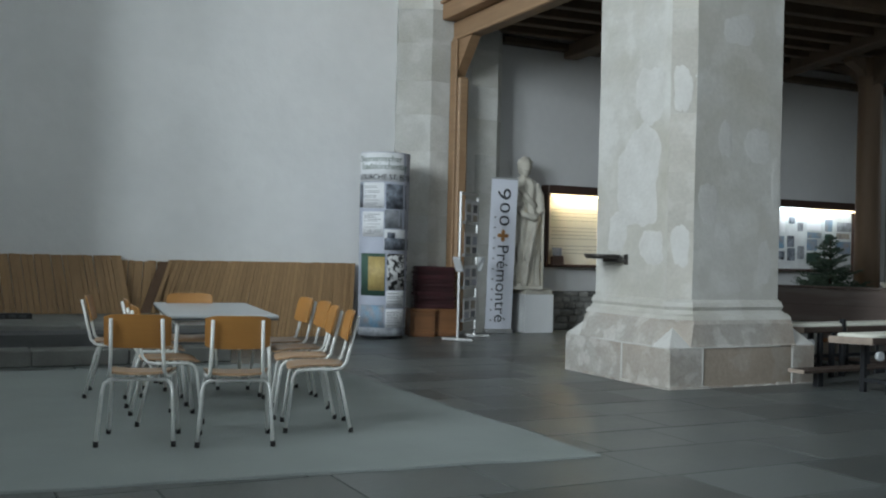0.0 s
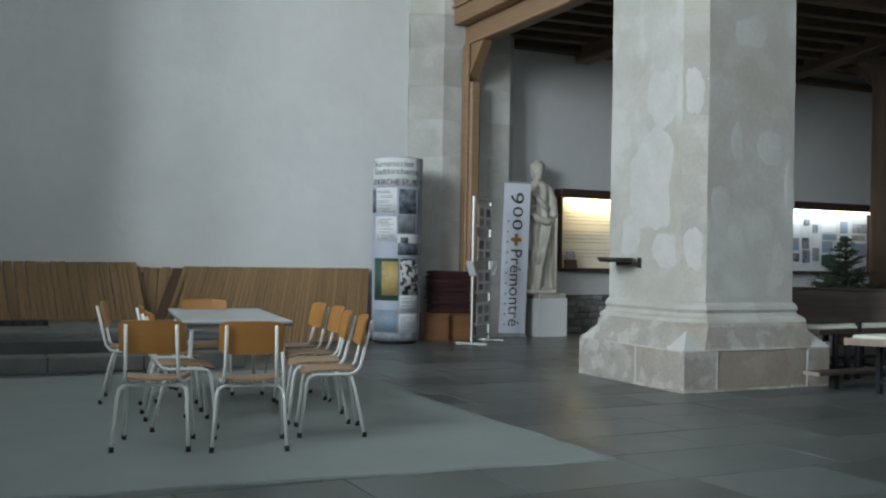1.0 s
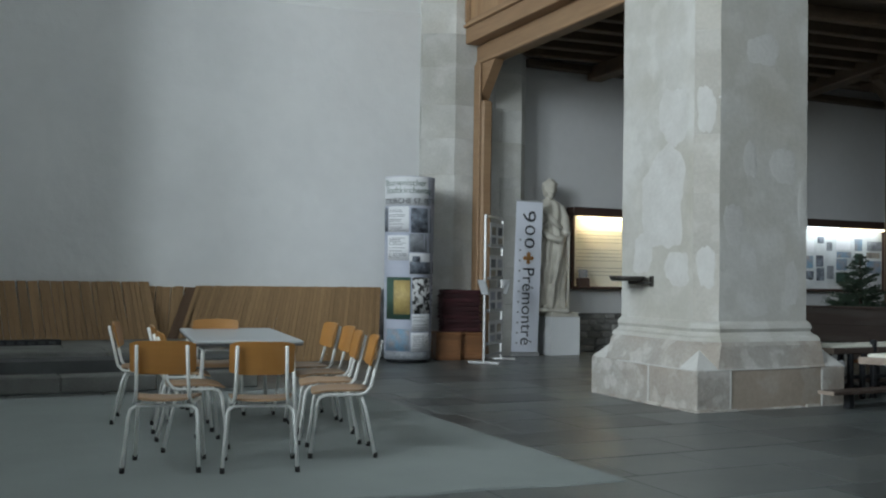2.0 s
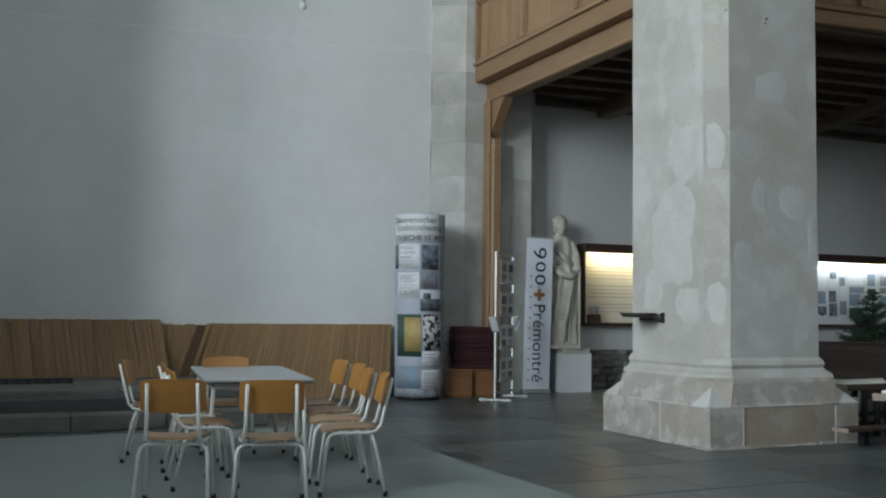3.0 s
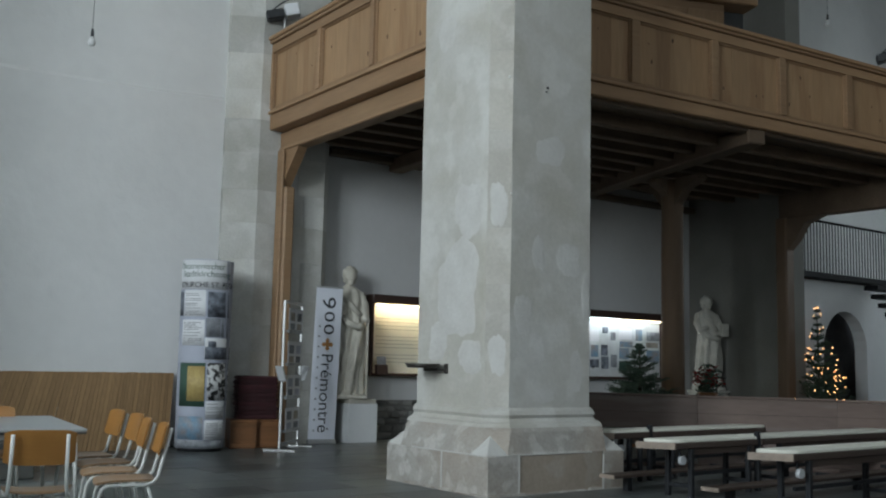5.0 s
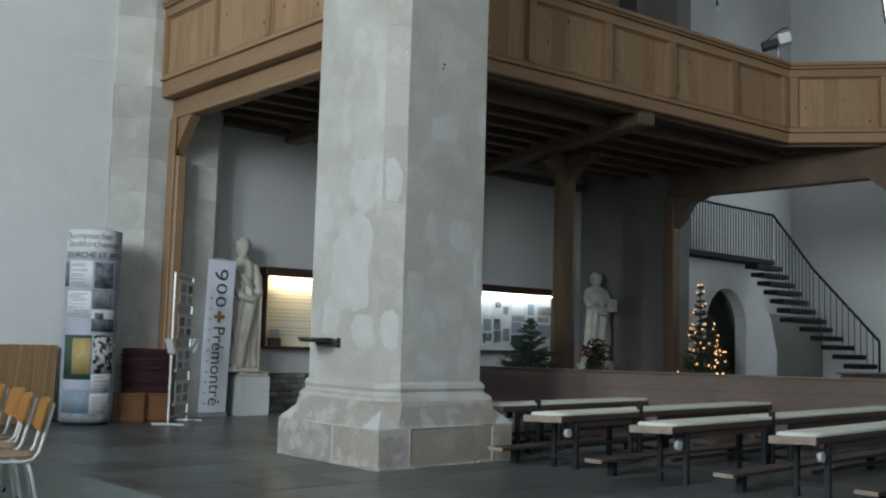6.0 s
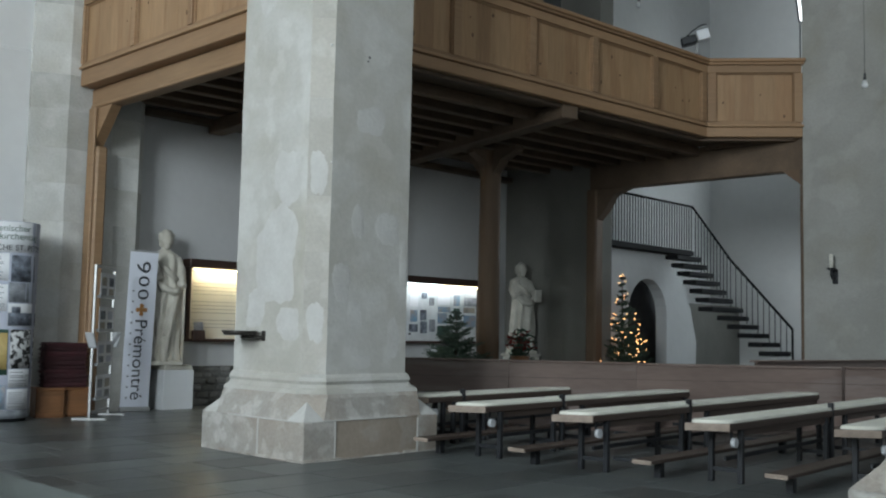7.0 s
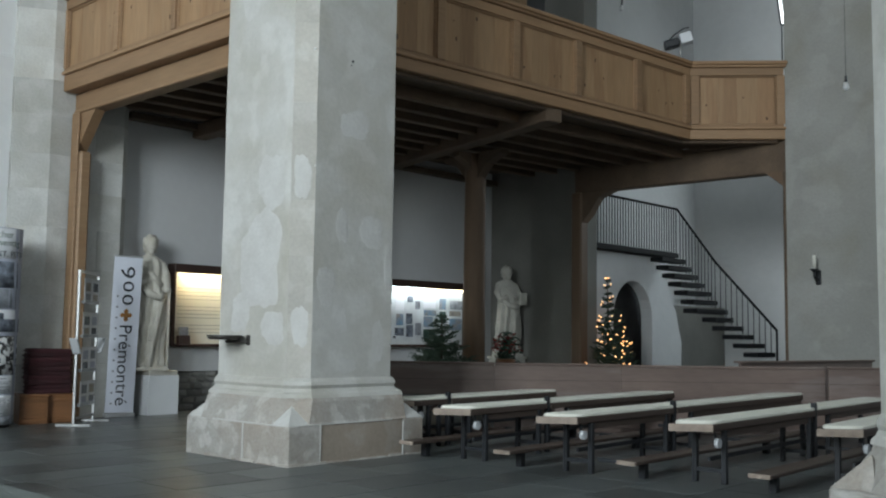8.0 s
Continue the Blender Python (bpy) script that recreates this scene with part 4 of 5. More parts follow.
bench(8.80, 3.10, (2.4, 2.0), 3.5)
bench(8.30, 8.05, (0.72, 2.3), 2.5, -0.58)


# ---- chairs and table ----
def chair(m):
    """A school chair: bent white tubes, ply seat and back. The back is at +y, the seat's middle over the origin."""
    c = thing("stacking_chair", m, "white tubular steel stacking chair with orange beech plywood seat and backrest", "chair", "chairs round the table")
    r = 0.0122
    for s in (-1, 1):
        pts = [(s * 0.225, -0.21, 0.012), (s * 0.205, -0.17, 0.36)] + [(s * 0.20, -0.165 + 0.06 * (1 - math.cos(a)), 0.37 + 0.06 * math.sin(a)) for a in (0.5, 1.0, 1.57)] + [(s * 0.185, 0.12, 0.43), (s * 0.172, 0.17, 0.44), (s * 0.165, 0.205, 0.48), (s * 0.16, 0.225, 0.56), (s * 0.155, 0.283, 0.805)]
        st = part("side_tube", tube(bmesh.new(), pts, r, 8), "white_tube", c, "bent white tube of front leg and back upright")
        part("foot_cap", tube(bmesh.new(), [(s * 0.226, -0.212, 0.0), (s * 0.225, -0.212, 0.035)], 0.016, 8), "rubber", st, "black rubber foot cap")
    arch = [(-0.235, 0.235, 0.012), (-0.215, 0.165, 0.34), (-0.205, 0.15, 0.385), (-0.17, 0.142, 0.41), (0, 0.14, 0.412), (0.17, 0.142, 0.41), (0.205, 0.15, 0.385), (0.215, 0.165, 0.34), (0.235, 0.235, 0.012)]
    ra = part("rear_leg_arch", tube(bmesh.new(), arch, r, 8), "white_tube", c, "white tube arch of the rear legs")
    part("front_crossbar", tube(bmesh.new(), [(-0.2, -0.12, 0.425), (0.2, -0.12, 0.425)], 0.009, 6), "white_tube", c)
    for x, y in ((-0.236, 0.237), (0.236, 0.237)):
        part("foot_cap", tube(bmesh.new(), [(x, y, 0.0), (x * 0.995, y, 0.035)], 0.016, 8), "rubber", ra, "black rubber foot cap")
    bm = bmesh.new()
    nx, ny = 8, 6
    rows = []
    for lvl, dz in ((0, 0.0), (1, -0.012)):
        for j in range(ny + 1):
            row = []
            for i in range(nx + 1):
                u, v = i / nx * 2 - 1, j / ny * 2 - 1
                w = 0.20 - 0.02 * v - 0.02 * (abs(v) ** 6)
                x, y = u * w, v * 0.20 * (1 - 0.06 * abs(u) ** 5)
                zz = 0.455 + 0.010 * u * u - (0.02 * max(0, -v - 0.55) / 0.45) + dz
                row.append(bm.verts.new((x, y, zz)))
            rows.append(row)
    top, bot = rows[:ny + 1], rows[ny + 1:]
    for j in range(ny):
        for i in range(nx):
            bm.faces.new((top[j][i], top[j][i + 1], top[j + 1][i + 1], top[j + 1][i])).smooth = True
            bm.faces.new((bot[j][i], bot[j + 1][i], bot[j + 1][i + 1], bot[j][i + 1]))
    rim_t = top[0] + [r_[-1] for r_ in top[1:]] + top[-1][-2::-1] + [r_[0] for r_ in top[-2:0:-1]]
    rim_b = bot[0] + [r_[-1] for r_ in bot[1:]] + bot[-1][-2::-1] + [r_[0] for r_ in bot[-2:0:-1]]
    for k in range(len(rim_t)):
        bm.faces.new((rim_t[k], rim_b[k], rim_b[(k + 1) % len(rim_t)], rim_t[(k + 1) % len(rim_t)]))
    part("seat", bm, "ply_seat", c, "worn beech plywood seat")
    bm = bmesh.new()
    prev = None
    n = 10
    ringsb = []
    for i in range(n + 1):
        u = i / n * 2 - 1
        hz = 0.108 - 0.02 * abs(u) ** 6
        bow = 0.028 * (1 - u * u)
        base = lambda zz: 0.240 + (zz - 0.62) * 0.235 + bow - 0.052
        z0, z1 = 0.725 - hz, 0.725 + hz
        x = u * 0.205
        ringsb.append([(x, base(z0), z0), (x, base(z1), z1), (x, base(z1) + 0.011, z1), (x, base(z0) + 0.011, z0)])
    part("backrest", loft(bm, ringsb), "ply", c, "curved orange beech plywood backrest")
    return c


first = chair(pose(1.22, 6.70, 0.012, 0, 0, 163))
for x, y, turn in ((1.79, 6.49, 166), (2.44, 6.78, -105), (2.52, 7.32, -104), (2.67, 7.92, -97), (2.71, 8.50, -93), (1.54, 7.40, 86), (1.62, 8.22, 82), (1.40, 8.80, 77), (2.06, 9.02, -8)):
    copy_thing(first, pose(x, y, 0.012, 0, 0, turn))

tm = pose(2.11, 8.5, 0.012, 0, 0, -7)
table = thing("table", tm, "rectangular table with grey laminate top and white tubular legs", "table")
part("tabletop", boxm(-0.42, -0.88, 0.715, 0.42, 0.88, 0.74, 0.008), "laminate", table)
part("top_edging", boxm(-0.415, -0.875, 0.700, 0.415, 0.875, 0.7145, 0.003), "iron_grey", table, "dark underside edging")
for sx in (-1, 1):
    for sy in (-1, 1):
        lg = part("leg", tube(bmesh.new(), [(sx * 0.38, sy * 0.84, 0.02), (sx * 0.345, sy * 0.80, 0.70)], 0.016, 10), "white_tube", table)
        part("foot_cap", tube(bmesh.new(), [(sx * 0.381, sy * 0.842, 0.0), (sx * 0.38, sy * 0.84, 0.03)], 0.02, 10), "rubber", lg, "black rubber foot cap")
for sy in (-1, 1):
    part("frame_rail", boxm(-0.34, sy * 0.80 - 0.012, 0.66, 0.34, sy * 0.80 + 0.012, 0.699), "white_tube", table)
for sx in (-1, 1):
    part("frame_rail", boxm(sx * 0.345 - 0.012, -0.785, 0.66, sx * 0.345 + 0.012, 0.785, 0.699), "white_tube", table)

# ---- boards leaning on the wall ----
def board(name_label, x0, x1, lean_x, z0, z1, y0, y1, material="board"):
    bm = bmesh.new()
    t = 0.03
    loft(bm, [[(x0 + dx, y, zz), (x1 + dx, y, zz), (x1 + dx, y + t, zz), (x0 + dx, y + t, zz)] for dx, y, zz in ((0, y0, z0), (lean_x, y1, z1))])
    ob = solo("wooden_board", bm, material, name_label, "board", "boards leaning on the wall")
    return ob


rb = random.Random(12)
x = -1.2
while x < 2.30:
    w = rb.uniform(0.05, 0.085)
    board("narrow raw wooden board leaning upright on the wall", x, x + w - 0.004, -0.10 + rb.uniform(-0.012, 0.012), 0.352, 1.12 + rb.uniform(-0.005, 0.005), 13.86 + rb.uniform(-0.006, 0.006), 14.2)
    x += w
x = 1.95
while x < 3.4:
    w = rb.uniform(0.05, 0.08)
    board("narrow raw wooden board leaning upright on the wall", x, x + w - 0.004, 0.06 + rb.uniform(-0.01, 0.01), 0.352, 1.055 + rb.uniform(-0.01, 0.01), 14.10, 14.235)
    x += w
board("dark brown wooden board leaning aslant on the wall", 2.47, 2.60, 0.30, 0.352, 1.05, 13.9, 14.17, "board_dark")
x = 2.90
while x < 5.68:
    w = rb.uniform(0.035, 0.075)
    k = (x - 2.9) / 2.8
    zb = 0.352 if x - 0.3 < 2.62 else 0.0
    lean = (0.40 - 0.26 * k) * (1.075 - zb) + rb.uniform(-0.006, 0.006)
    board("narrow raw wooden board leaning aslant on the wall", x - lean, x - lean + w - 0.003, lean, zb, 1.075 + rb.uniform(-0.004, 0.004), 13.86 + rb.uniform(-0.006, 0.006), 14.17)
    x += w
grille = thing("floor_grille", pose(-0.9, 13.0, 0.352), "long low black metal heating grille on the platform", "heater")
part("casing", boxm(0, 0, 0, 1.95, 0.16, 0.065, 0.006), "iron", grille)
for k in range(16):
    part("slat", boxm(0.05 + k * 0.117, -0.006, 0.012, 0.13 + k * 0.117, -0.001, 0.052), "iron_grey", grille)

# ---- poster column ----
column = thing("poster_column", pose(5.87, 13.54, 0), "tall round cardboard poster column with photos and text sheets", "poster column")
CR, CH = 0.357, 2.70
FACE = math.atan2(-13.5, -5.85)
part("body", tube(bmesh.new(), [(0, 0, 0.05), (0, 0, 0.30), (0, 0, 1.5), (0.005, 0, CH)], [CR - 0.012, CR - 0.010, CR, CR + 0.008], 48), "lilac", column, "pale lilac printed cardboard tube")
part("foot_ring", tube(bmesh.new(), [(0, 0, 0), (0, 0, 0.048)], CR - 0.05, 32), "iron", column, "recessed black foot ring")


def on_column(u, z, off):
    """u: -1 to 1 across the visible half."""
    a = FACE + math.asin(max(-0.995, min(0.995, u)))
    r = CR + off + 0.008 * (z - 1.5) / 1.2
    return (r * math.cos(a), r * math.sin(a), z)


def sheet(name, x0, y0, x1, y1, material, off=0.003, label="", n=6, owner=None):
    """A sheet bent round the column; x and y in thirds of a hundredth of its face."""
    def uv(x, y):
        z = CH - (y - 35) / 985 * (CH - 0.03)
        c, h = 190 - (y - 35) * 0.012, 141 - (y - 35) * 0.009
        return (x - c) / h, z
    bm = bmesh.new()
    front, back = [], []
    for i in range(n + 1):
        x = x0 + (x1 - x0) * i / n
        for lst, o in ((front, off), (back, off - 0.002)):
            lst.append([bm.verts.new(on_column(*uv(x, y), o)) for y in (y0, y1)])
    for lst, flip in ((front, 0), (back, 1)):
        for a, b in zip(lst, lst[1:]):
            bm.faces.new((a[0], a[1], b[1], b[0]) if not flip else (a[0], b[0], b[1], a[1])).smooth = True
    for a, b in zip(zip(front, back), list(zip(front, back))[1:]):
        bm.faces.new((a[0][0], b[0][0], b[1][0], a[1][0]))
        bm.faces.new((a[0][1], a[1][1], b[1][1], b[0][1]))
    return part(name, bm, material, owner or column, label)


sheet("header_sheet", 52, 38, 330, 192, "paper", label="white header sheet", n=14)
sheet("foot_band", 50, 972, 308, 1015, "print_grey", 0.002, "grey band at the foot", 14)
sheet("photo", 50, 205, 69, 330, "print_dark", label="dark photograph")
sheet("text_sheet", 72, 197, 186, 335, "paper", label="white sheet of small print")
sheet("photo", 197, 205, 330, 337, "print_dark", label="dark photograph of a building")
sheet("photo", 190, 342, 328, 440, "print_grey", 0.002, "grey blue photograph")
sheet("text_sheet", 68, 352, 184, 486, "paper", label="white sheet of small print")
sheet("photo", 188, 446, 322, 560, "paper", label="photograph of a dark church against a white sky")
sheet("dark_shape", 190, 492, 321, 556, "print_dark", 0.0055, "dark church silhouette")
sheet("dark_shape", 206, 462, 248, 492, "print_dark", 0.0055, "dark church tower")
sheet("poster", 64, 575, 196, 800, "print_green", label="dark green poster")
sheet("poster_field", 104, 592, 193, 772, "print_gold", 0.0055, "gold poster field with a faint figure")
sheet("poster", 206, 575, 318, 768, "print_bw", label="black and white woodcut poster")
sheet("text_sheet", 203, 772, 315, 862, "paper", label="white sheet of small print")
sheet("text_sheet", 200, 870, 313, 970, "paper", label="white sheet of small print")
sheet("photo", 62, 850, 192, 968, "print_blue", label="blue photograph of a church")
rt = random.Random(3)
texts = [o for o in column.children if o.name.startswith("text_sheet")]
for own, (x0, y0, x1, y1) in zip(texts, ((78, 215, 178, 330), (76, 365, 176, 480), (210, 785, 305, 855), (208, 885, 303, 962))):
    y = y0
    while y < y1:
        sheet("text_line", x0, y, x0 + (x1 - x0) * rt.uniform(0.55, 1.0), y + 3.5, "ink_grey", 0.0055, n=3, owner=own)
        y += rt.choice((9, 9, 9, 16))


def column_text(body, u0, z, size, material):
    me = text_mesh(body, size, 0.0)
    bm = bmesh.new()
    bm.from_mesh(me)
    for v in bm.verts:
        a = FACE + u0 + v.co.x / (CR + 0.02)
        r = CR + 0.0145
        v.co = Vector((r * math.cos(a), r * math.sin(a), z + v.co.y))
    part("lettering", bm, material, column)


column_text("Ökumenischer", -0.30, 2.60, 0.128, "ink_green")
column_text("Stadtkirchentag", -0.04, 2.49, 0.128, "ink_green")
column_text("STKIRCHE ST. PETRI", 0.05, 2.335, 0.108, "ink")

# ---- chest with stacked cushions ----
for k, x in enumerate((6.33, 6.73)):
    c = thing("wooden_chest", pose(x, 13.52, 0, 0, 0, -14), "low reddish brown wooden chest on the stone floor", "chest", "chests beside the half pillar")
    part("body", boxm(0, 0, 0.0, 0.385, 0.38, 0.385, 0.006), "chest", c)
    part("lid", boxm(-0.006, -0.012, 0.387, 0.391, 0.39, 0.42, 0.006), "chest", c)
    for z0 in (0.05, 0.34):
        part("frame_rail", boxm(0.01, -0.012, z0 - 0.03, 0.375, -0.001, z0 + 0.03, 0.003), "chest", c)
    part("panel", boxm(0.05, -0.006, 0.09, 0.335, -0.001, 0.30), "chest", c)
z = 0.422
for k in range(10):
    t = 0.058 + 0.004 * (k % 3)
    bm = boxm(-0.31, -0.17, 0, 0.31, 0.17, t)
    bmesh.ops.bevel(bm, geom=list(bm.edges), offset=0.022, segments=2, affect="EDGES")
    bmesh.ops.subdivide_edges(bm, edges=[e for e in bm.edges if e.calc_length() > 0.2], cuts=4)
    for v in bm.verts:
        v.co.z += 0.004 * math.sin(9 * v.co.x + k)
    solo("seat_cushion", bm, "cushion", "dark red felt seat cushion in a tall stack", "cushion", "stack of cushions", m=pose(6.77 + rt.uniform(-0.02, 0.02), 13.64 + rt.uniform(-0.015, 0.015), z, 0, 0, -14 + rt.uniform(-3, 3)))
    z += t + 0.002

# ---- leaflet stand ----
sa, sb = Vector((6.80, 12.88, 0)), Vector((7.40, 13.46, 0))
stand = thing("leaflet_stand", frame_of(sa, sb), "aluminium leaflet stand with four picture racks on T feet", "leaflet stand")
SW = (sb - sa).length
for x in (0, SW):
    part("upright", boxm(x - 0.017, -0.017, 0.03, x + 0.017, 0.017, 2.17, 0.004), "alu", stand)
    part("foot", boxm(x - 0.025, -0.24, 0.0, x + 0.025, 0.24, 0.032, 0.006), "alu", stand)
part("top_bar", boxm(0.024, -0.015, 2.13, SW - 0.024, 0.015, 2.17), "alu", stand)
part("bottom_bar", boxm(0.024, -0.012, 0.09, SW - 0.024, 0.012, 0.12), "alu", stand)
for k, (z0, z1) in enumerate(((1.70, 2.07), (1.22, 1.59), (0.74, 1.10), (0.26, 0.62))):
    rk = part("rack", boxm(0.09, -0.05, z0, SW - 0.09, -0.005, z0 + 0.045, 0.004), "acrylic", stand, "clear leaflet rack")
    for j in range(2):
        x0 = 0.10 + j * (SW - 0.20) / 2
        lf = part("leaflet", boxm(x0, -0.044, z0 + 0.02, x0 + (SW - 0.20) / 2 - 0.012, -0.036, z1 - 0.01), "paper", rk, "printed leaflet")
        for b, (za, zb) in enumerate(((0.05, 0.14), (0.18, 0.30))):
            part("picture", boxm(x0 + 0.05, -0.0465, z0 + za, x0 + (SW - 0.20) / 2 - 0.06, -0.0445, z0 + zb), ("print_grey", "print_sand", "print_dark", "lilac")[(k + j + b) % 4], rk, "printed picture")
for x, s in ((-0.02, -1), (SW + 0.02, 1)):
    m = Matrix.Translation((x, -0.02, 1.0)) @ pose(0, 0, 0, 0, s * 42, 0)
    part("side_tray", boxm(-0.010, -0.06, 0, 0.010, 0.06, 0.28, 0.003, m), "acrylic", stand, "angled side tray of leaflets")
    part("side_leaflet", boxm(s * 0.014 - 0.003, -0.05, 0.03, s * 0.014 + 0.003, 0.05, 0.30, 0.0, m), "paper", stand, "white leaflet in the side tray")

# ---- upright banner ----
banner = thing("roll_up_banner", pose(7.83, 13.92, 0, 2.0, 0.7, -6), "tall pale roll-up banner with vertical dark lettering", "banner")
cloth = part("cloth", boxm(0, 0, 0.07, 0.46, 0.006, 2.47), "banner", banner)
part("cassette", boxm(-0.01, -0.06, 0.0, 0.47, 0.07, 0.068, 0.012), "alu", banner, "grey floor cassette")
part("top_bar", boxm(-0.008, -0.008, 2.472, 0.468, 0.014, 2.50, 0.004), "alu", banner)
part("pole", tube(bmesh.new(), [(0.23, 0.03, 0.07), (0.23, 0.03, 2.47)], 0.01, 6), "alu", banner)


def banner_text(body, size, x, zc, material, wide=1.0):
    bm = bmesh.new()
    bm.from_mesh(text_mesh(body, size, 0.0))
    for v in bm.verts:
        v.co = Vector((x + v.co.y, -0.004, zc - v.co.x * wide))
    part("lettering", bm, material, cloth)


banner_text("9", 0.33, 0.215, 2.235, "ink", 1.25)
for zc in (2.015, 1.81):
    banner_text("0", 0.25, 0.24, zc, "ink", 1.45)
banner_text("Prémontré", 0.285, 0.24, 0.80, "ink")
for a in range(4):
    m = Matrix.Translation((0.24, -0.004, 1.57)) @ pose(0, 0, 0, 0, 90 * a, 0)
    bm = bmesh.new()
    loft(bm, [[(-0.022, y, 0.0), (-0.035, y, 0.075), (0, y, 0.10), (0.035, y, 0.075), (0.022, y, 0.0)] for y in (-0.001 - 0.0003 * a, 0.003)])
    bmesh.ops.transform(bm, matrix=m, verts=bm.verts)
    part("emblem_arm", bm, "ink_orange", cloth, "orange cross emblem arm")
for k in range(11):
    z = 1.86 - k * 0.165
    part("small_letter_bar", boxm(0.075, -0.004, z - 0.014, 0.105, 0.0, z + 0.014), "ink_grey", cloth)


# ---- statues ----
def statue(name, m, height, material, label, seed, book):
    """A robed figure as one plain mesh: lofted body with folds, a head, arms of draped cloth."""
    bm = bmesh.new()
    rn = random.Random(seed)
    ph = [rn.uniform(0, 6.28) for _ in range(6)]
    H = height
    prof = [(0.0, 0.20, 0.15, 0, 0), (0.03, 0.215, 0.16, 0, 0), (0.10, 0.20, 0.15, 0.0, 0), (0.25, 0.19, 0.145, 0.01, 0.0), (0.40, 0.195, 0.145, 0.025, 0), (0.52, 0.20, 0.15, 0.03, 0), (0.60, 0.185, 0.14, 0.02, 0), (0.68, 0.19, 0.14, 0.0, 0), (0.76, 0.205, 0.135, -0.01, 0), (0.81, 0.19, 0.12, -0.012, 0), (0.84, 0.12, 0.09, -0.01, 0), (0.86, 0.055, 0.055, -0.008, 0.0), (0.88, 0.05, 0.052, -0.006, 0)]
    n = 84
    dense = []
    for (a, b) in zip(prof, prof[1:]):
        for k in range(7):
            t = k / 7
            dense.append(tuple(a[i] + (b[i] - a[i]) * t for i in range(5)))
    dense.append(prof[-1])
    rings = []
    for h, rx, ry, ox, oy in dense:
        ring = []
        fold = 0.040 * max(0.0, min(1.0, (0.66 - h) * 4)) + 0.020 * (h < 0.83)
        for k in range(n):
            a = 2 * math.pi * k / n
            f = 1 + (fold / 0.18) * (math.sin(7 * a + ph[0] + 5 * h * math.sin(a + ph[1])) * 0.6 + 0.5 * math.sin(11 * a + ph[2] - 7 * h))
            f += (fold / 0.18) * 0.75 * abs(math.sin(9 * a + 16 * h + ph[3] + math.sin(4 * a + ph[4]))) * (0.5 + 0.5 * math.sin(2 * a + 5 * h + ph[5]))
            knee = 0.05 * math.exp(-((h - 0.30) / 0.10) ** 2) * max(0.0, math.cos(a + 1.15)) ** 3
            ring.append((ox * 1.6 + (rx * 1.16 * f + knee) * math.cos(a), oy + (ry * f + knee) * math.sin(a), h * H))
        rings.append(ring)
    loft(bm, rings, True)
    def ball(c, r, squash=(1, 1, 1), bumps=0.0):
        q = bmesh.ops.create_icosphere(bm, subdivisions=3, radius=1.0)
        for v in q["verts"]:
            d = v.co.normalized()
            k = 1 + bumps * noise.noise(d * 5 + Vector((seed, 0, 0)))
            v.co = Vector((c[0] + r * squash[0] * k * d.x, c[1] + r * squash[1] * k * d.y, c[2] + r * squash[2] * k * d.z))
        for f in {f for v in q["verts"] for f in v.link_faces}:
            f.smooth = True
    ball((0.01, -0.02, 0.935 * H), 0.10, (0.92, 1.0, 1.25), 0.05)
    ball((0.0, 0.022, 0.953 * H), 0.125, (1.0, 0.95, 1.0), 0.35)
    ball((0.0, 0.05, 0.915 * H), 0.095, (1.1, 0.8, 1.1), 0.4)
    ball((0, -0.075, 0.89 * H), 0.06, (0.9, 0.7, 1.3), 0.3)
    # arms and drapery
    tube(bm, [(-0.17, 0, 0.80 * H), (-0.24, -0.02, 0.70 * H), (-0.22, -0.12, 0.62 * H), (-0.08, -0.19, 0.66 * H)], [0.075, 0.08, 0.07, 0.045], 12)
    tube(bm, [(0.17, 0, 0.80 * H), (0.25, -0.02, 0.70 * H), (0.24, -0.13, 0.60 * H), (0.27, -0.2, 0.575 * H)], [0.075, 0.08, 0.075, 0.045], 12)
    tube(bm, [(-0.19, -0.08, 0.64 * H), (-0.05, -0.19, 0.56 * H), (0.12, -0.19, 0.53 * H), (0.23, -0.10, 0.56 * H)], [0.05, 0.06, 0.06, 0.05], 10)
    tube(bm, [(0.20, -0.1, 0.55 * H), (0.10, -0.18, 0.36 * H), (-0.02, -0.18, 0.2 * H)], [0.05, 0.055, 0.03], 10)
    tube(bm, [(-0.17, -0.06, 0.78 * H), (0.0, -0.15, 0.70 * H), (0.17, -0.13, 0.62 * H)], [0.045, 0.05, 0.045], 10)
    for s in (-1, 1):
        tube(bm, [(s * 0.08, -0.10, 0.012 * H), (s * 0.10, -0.22, 0.008 * H)], [0.045, 0.035], 10)
    if book:
        box(bm, 0.20, -0.28, 0.56 * H, 0.36, -0.20, 0.70 * H, 0.008)
    else:
        tube(bm, [(0.29, -0.16, 0.0), (0.29, -0.16, 0.60 * H)], [0.022, 0.016], 8)
    box(bm, -0.27, -0.25, -0.055, 0.29, 0.20, 0.004, 0.012)
    return solo(name, bm, material, label, "statue", m=m)


plinth = thing("statue_plinth", pose(8.50, 13.80, 0), "plain white box plinth on the stone floor", "plinth")
part("box_body", boxm(0, 0, 0, 0.55, 0.50, 0.625, 0.006), "plinth", plinth)
part("cap", boxm(0.02, 0.015, 0.627, 0.53, 0.485, 0.70, 0.008), "statue", plinth, "pale stone cap slab")
statue("statue", pose(8.60, 14.06, 0.757, 0, 0, -18), 2.09, "statue", "pale limestone robed statue standing on a white plinth", 2, False)
ped = thing("statue_plinth", pose(16.84, 13.25, 0), "grey stone pedestal by the dark wall", "plinth")
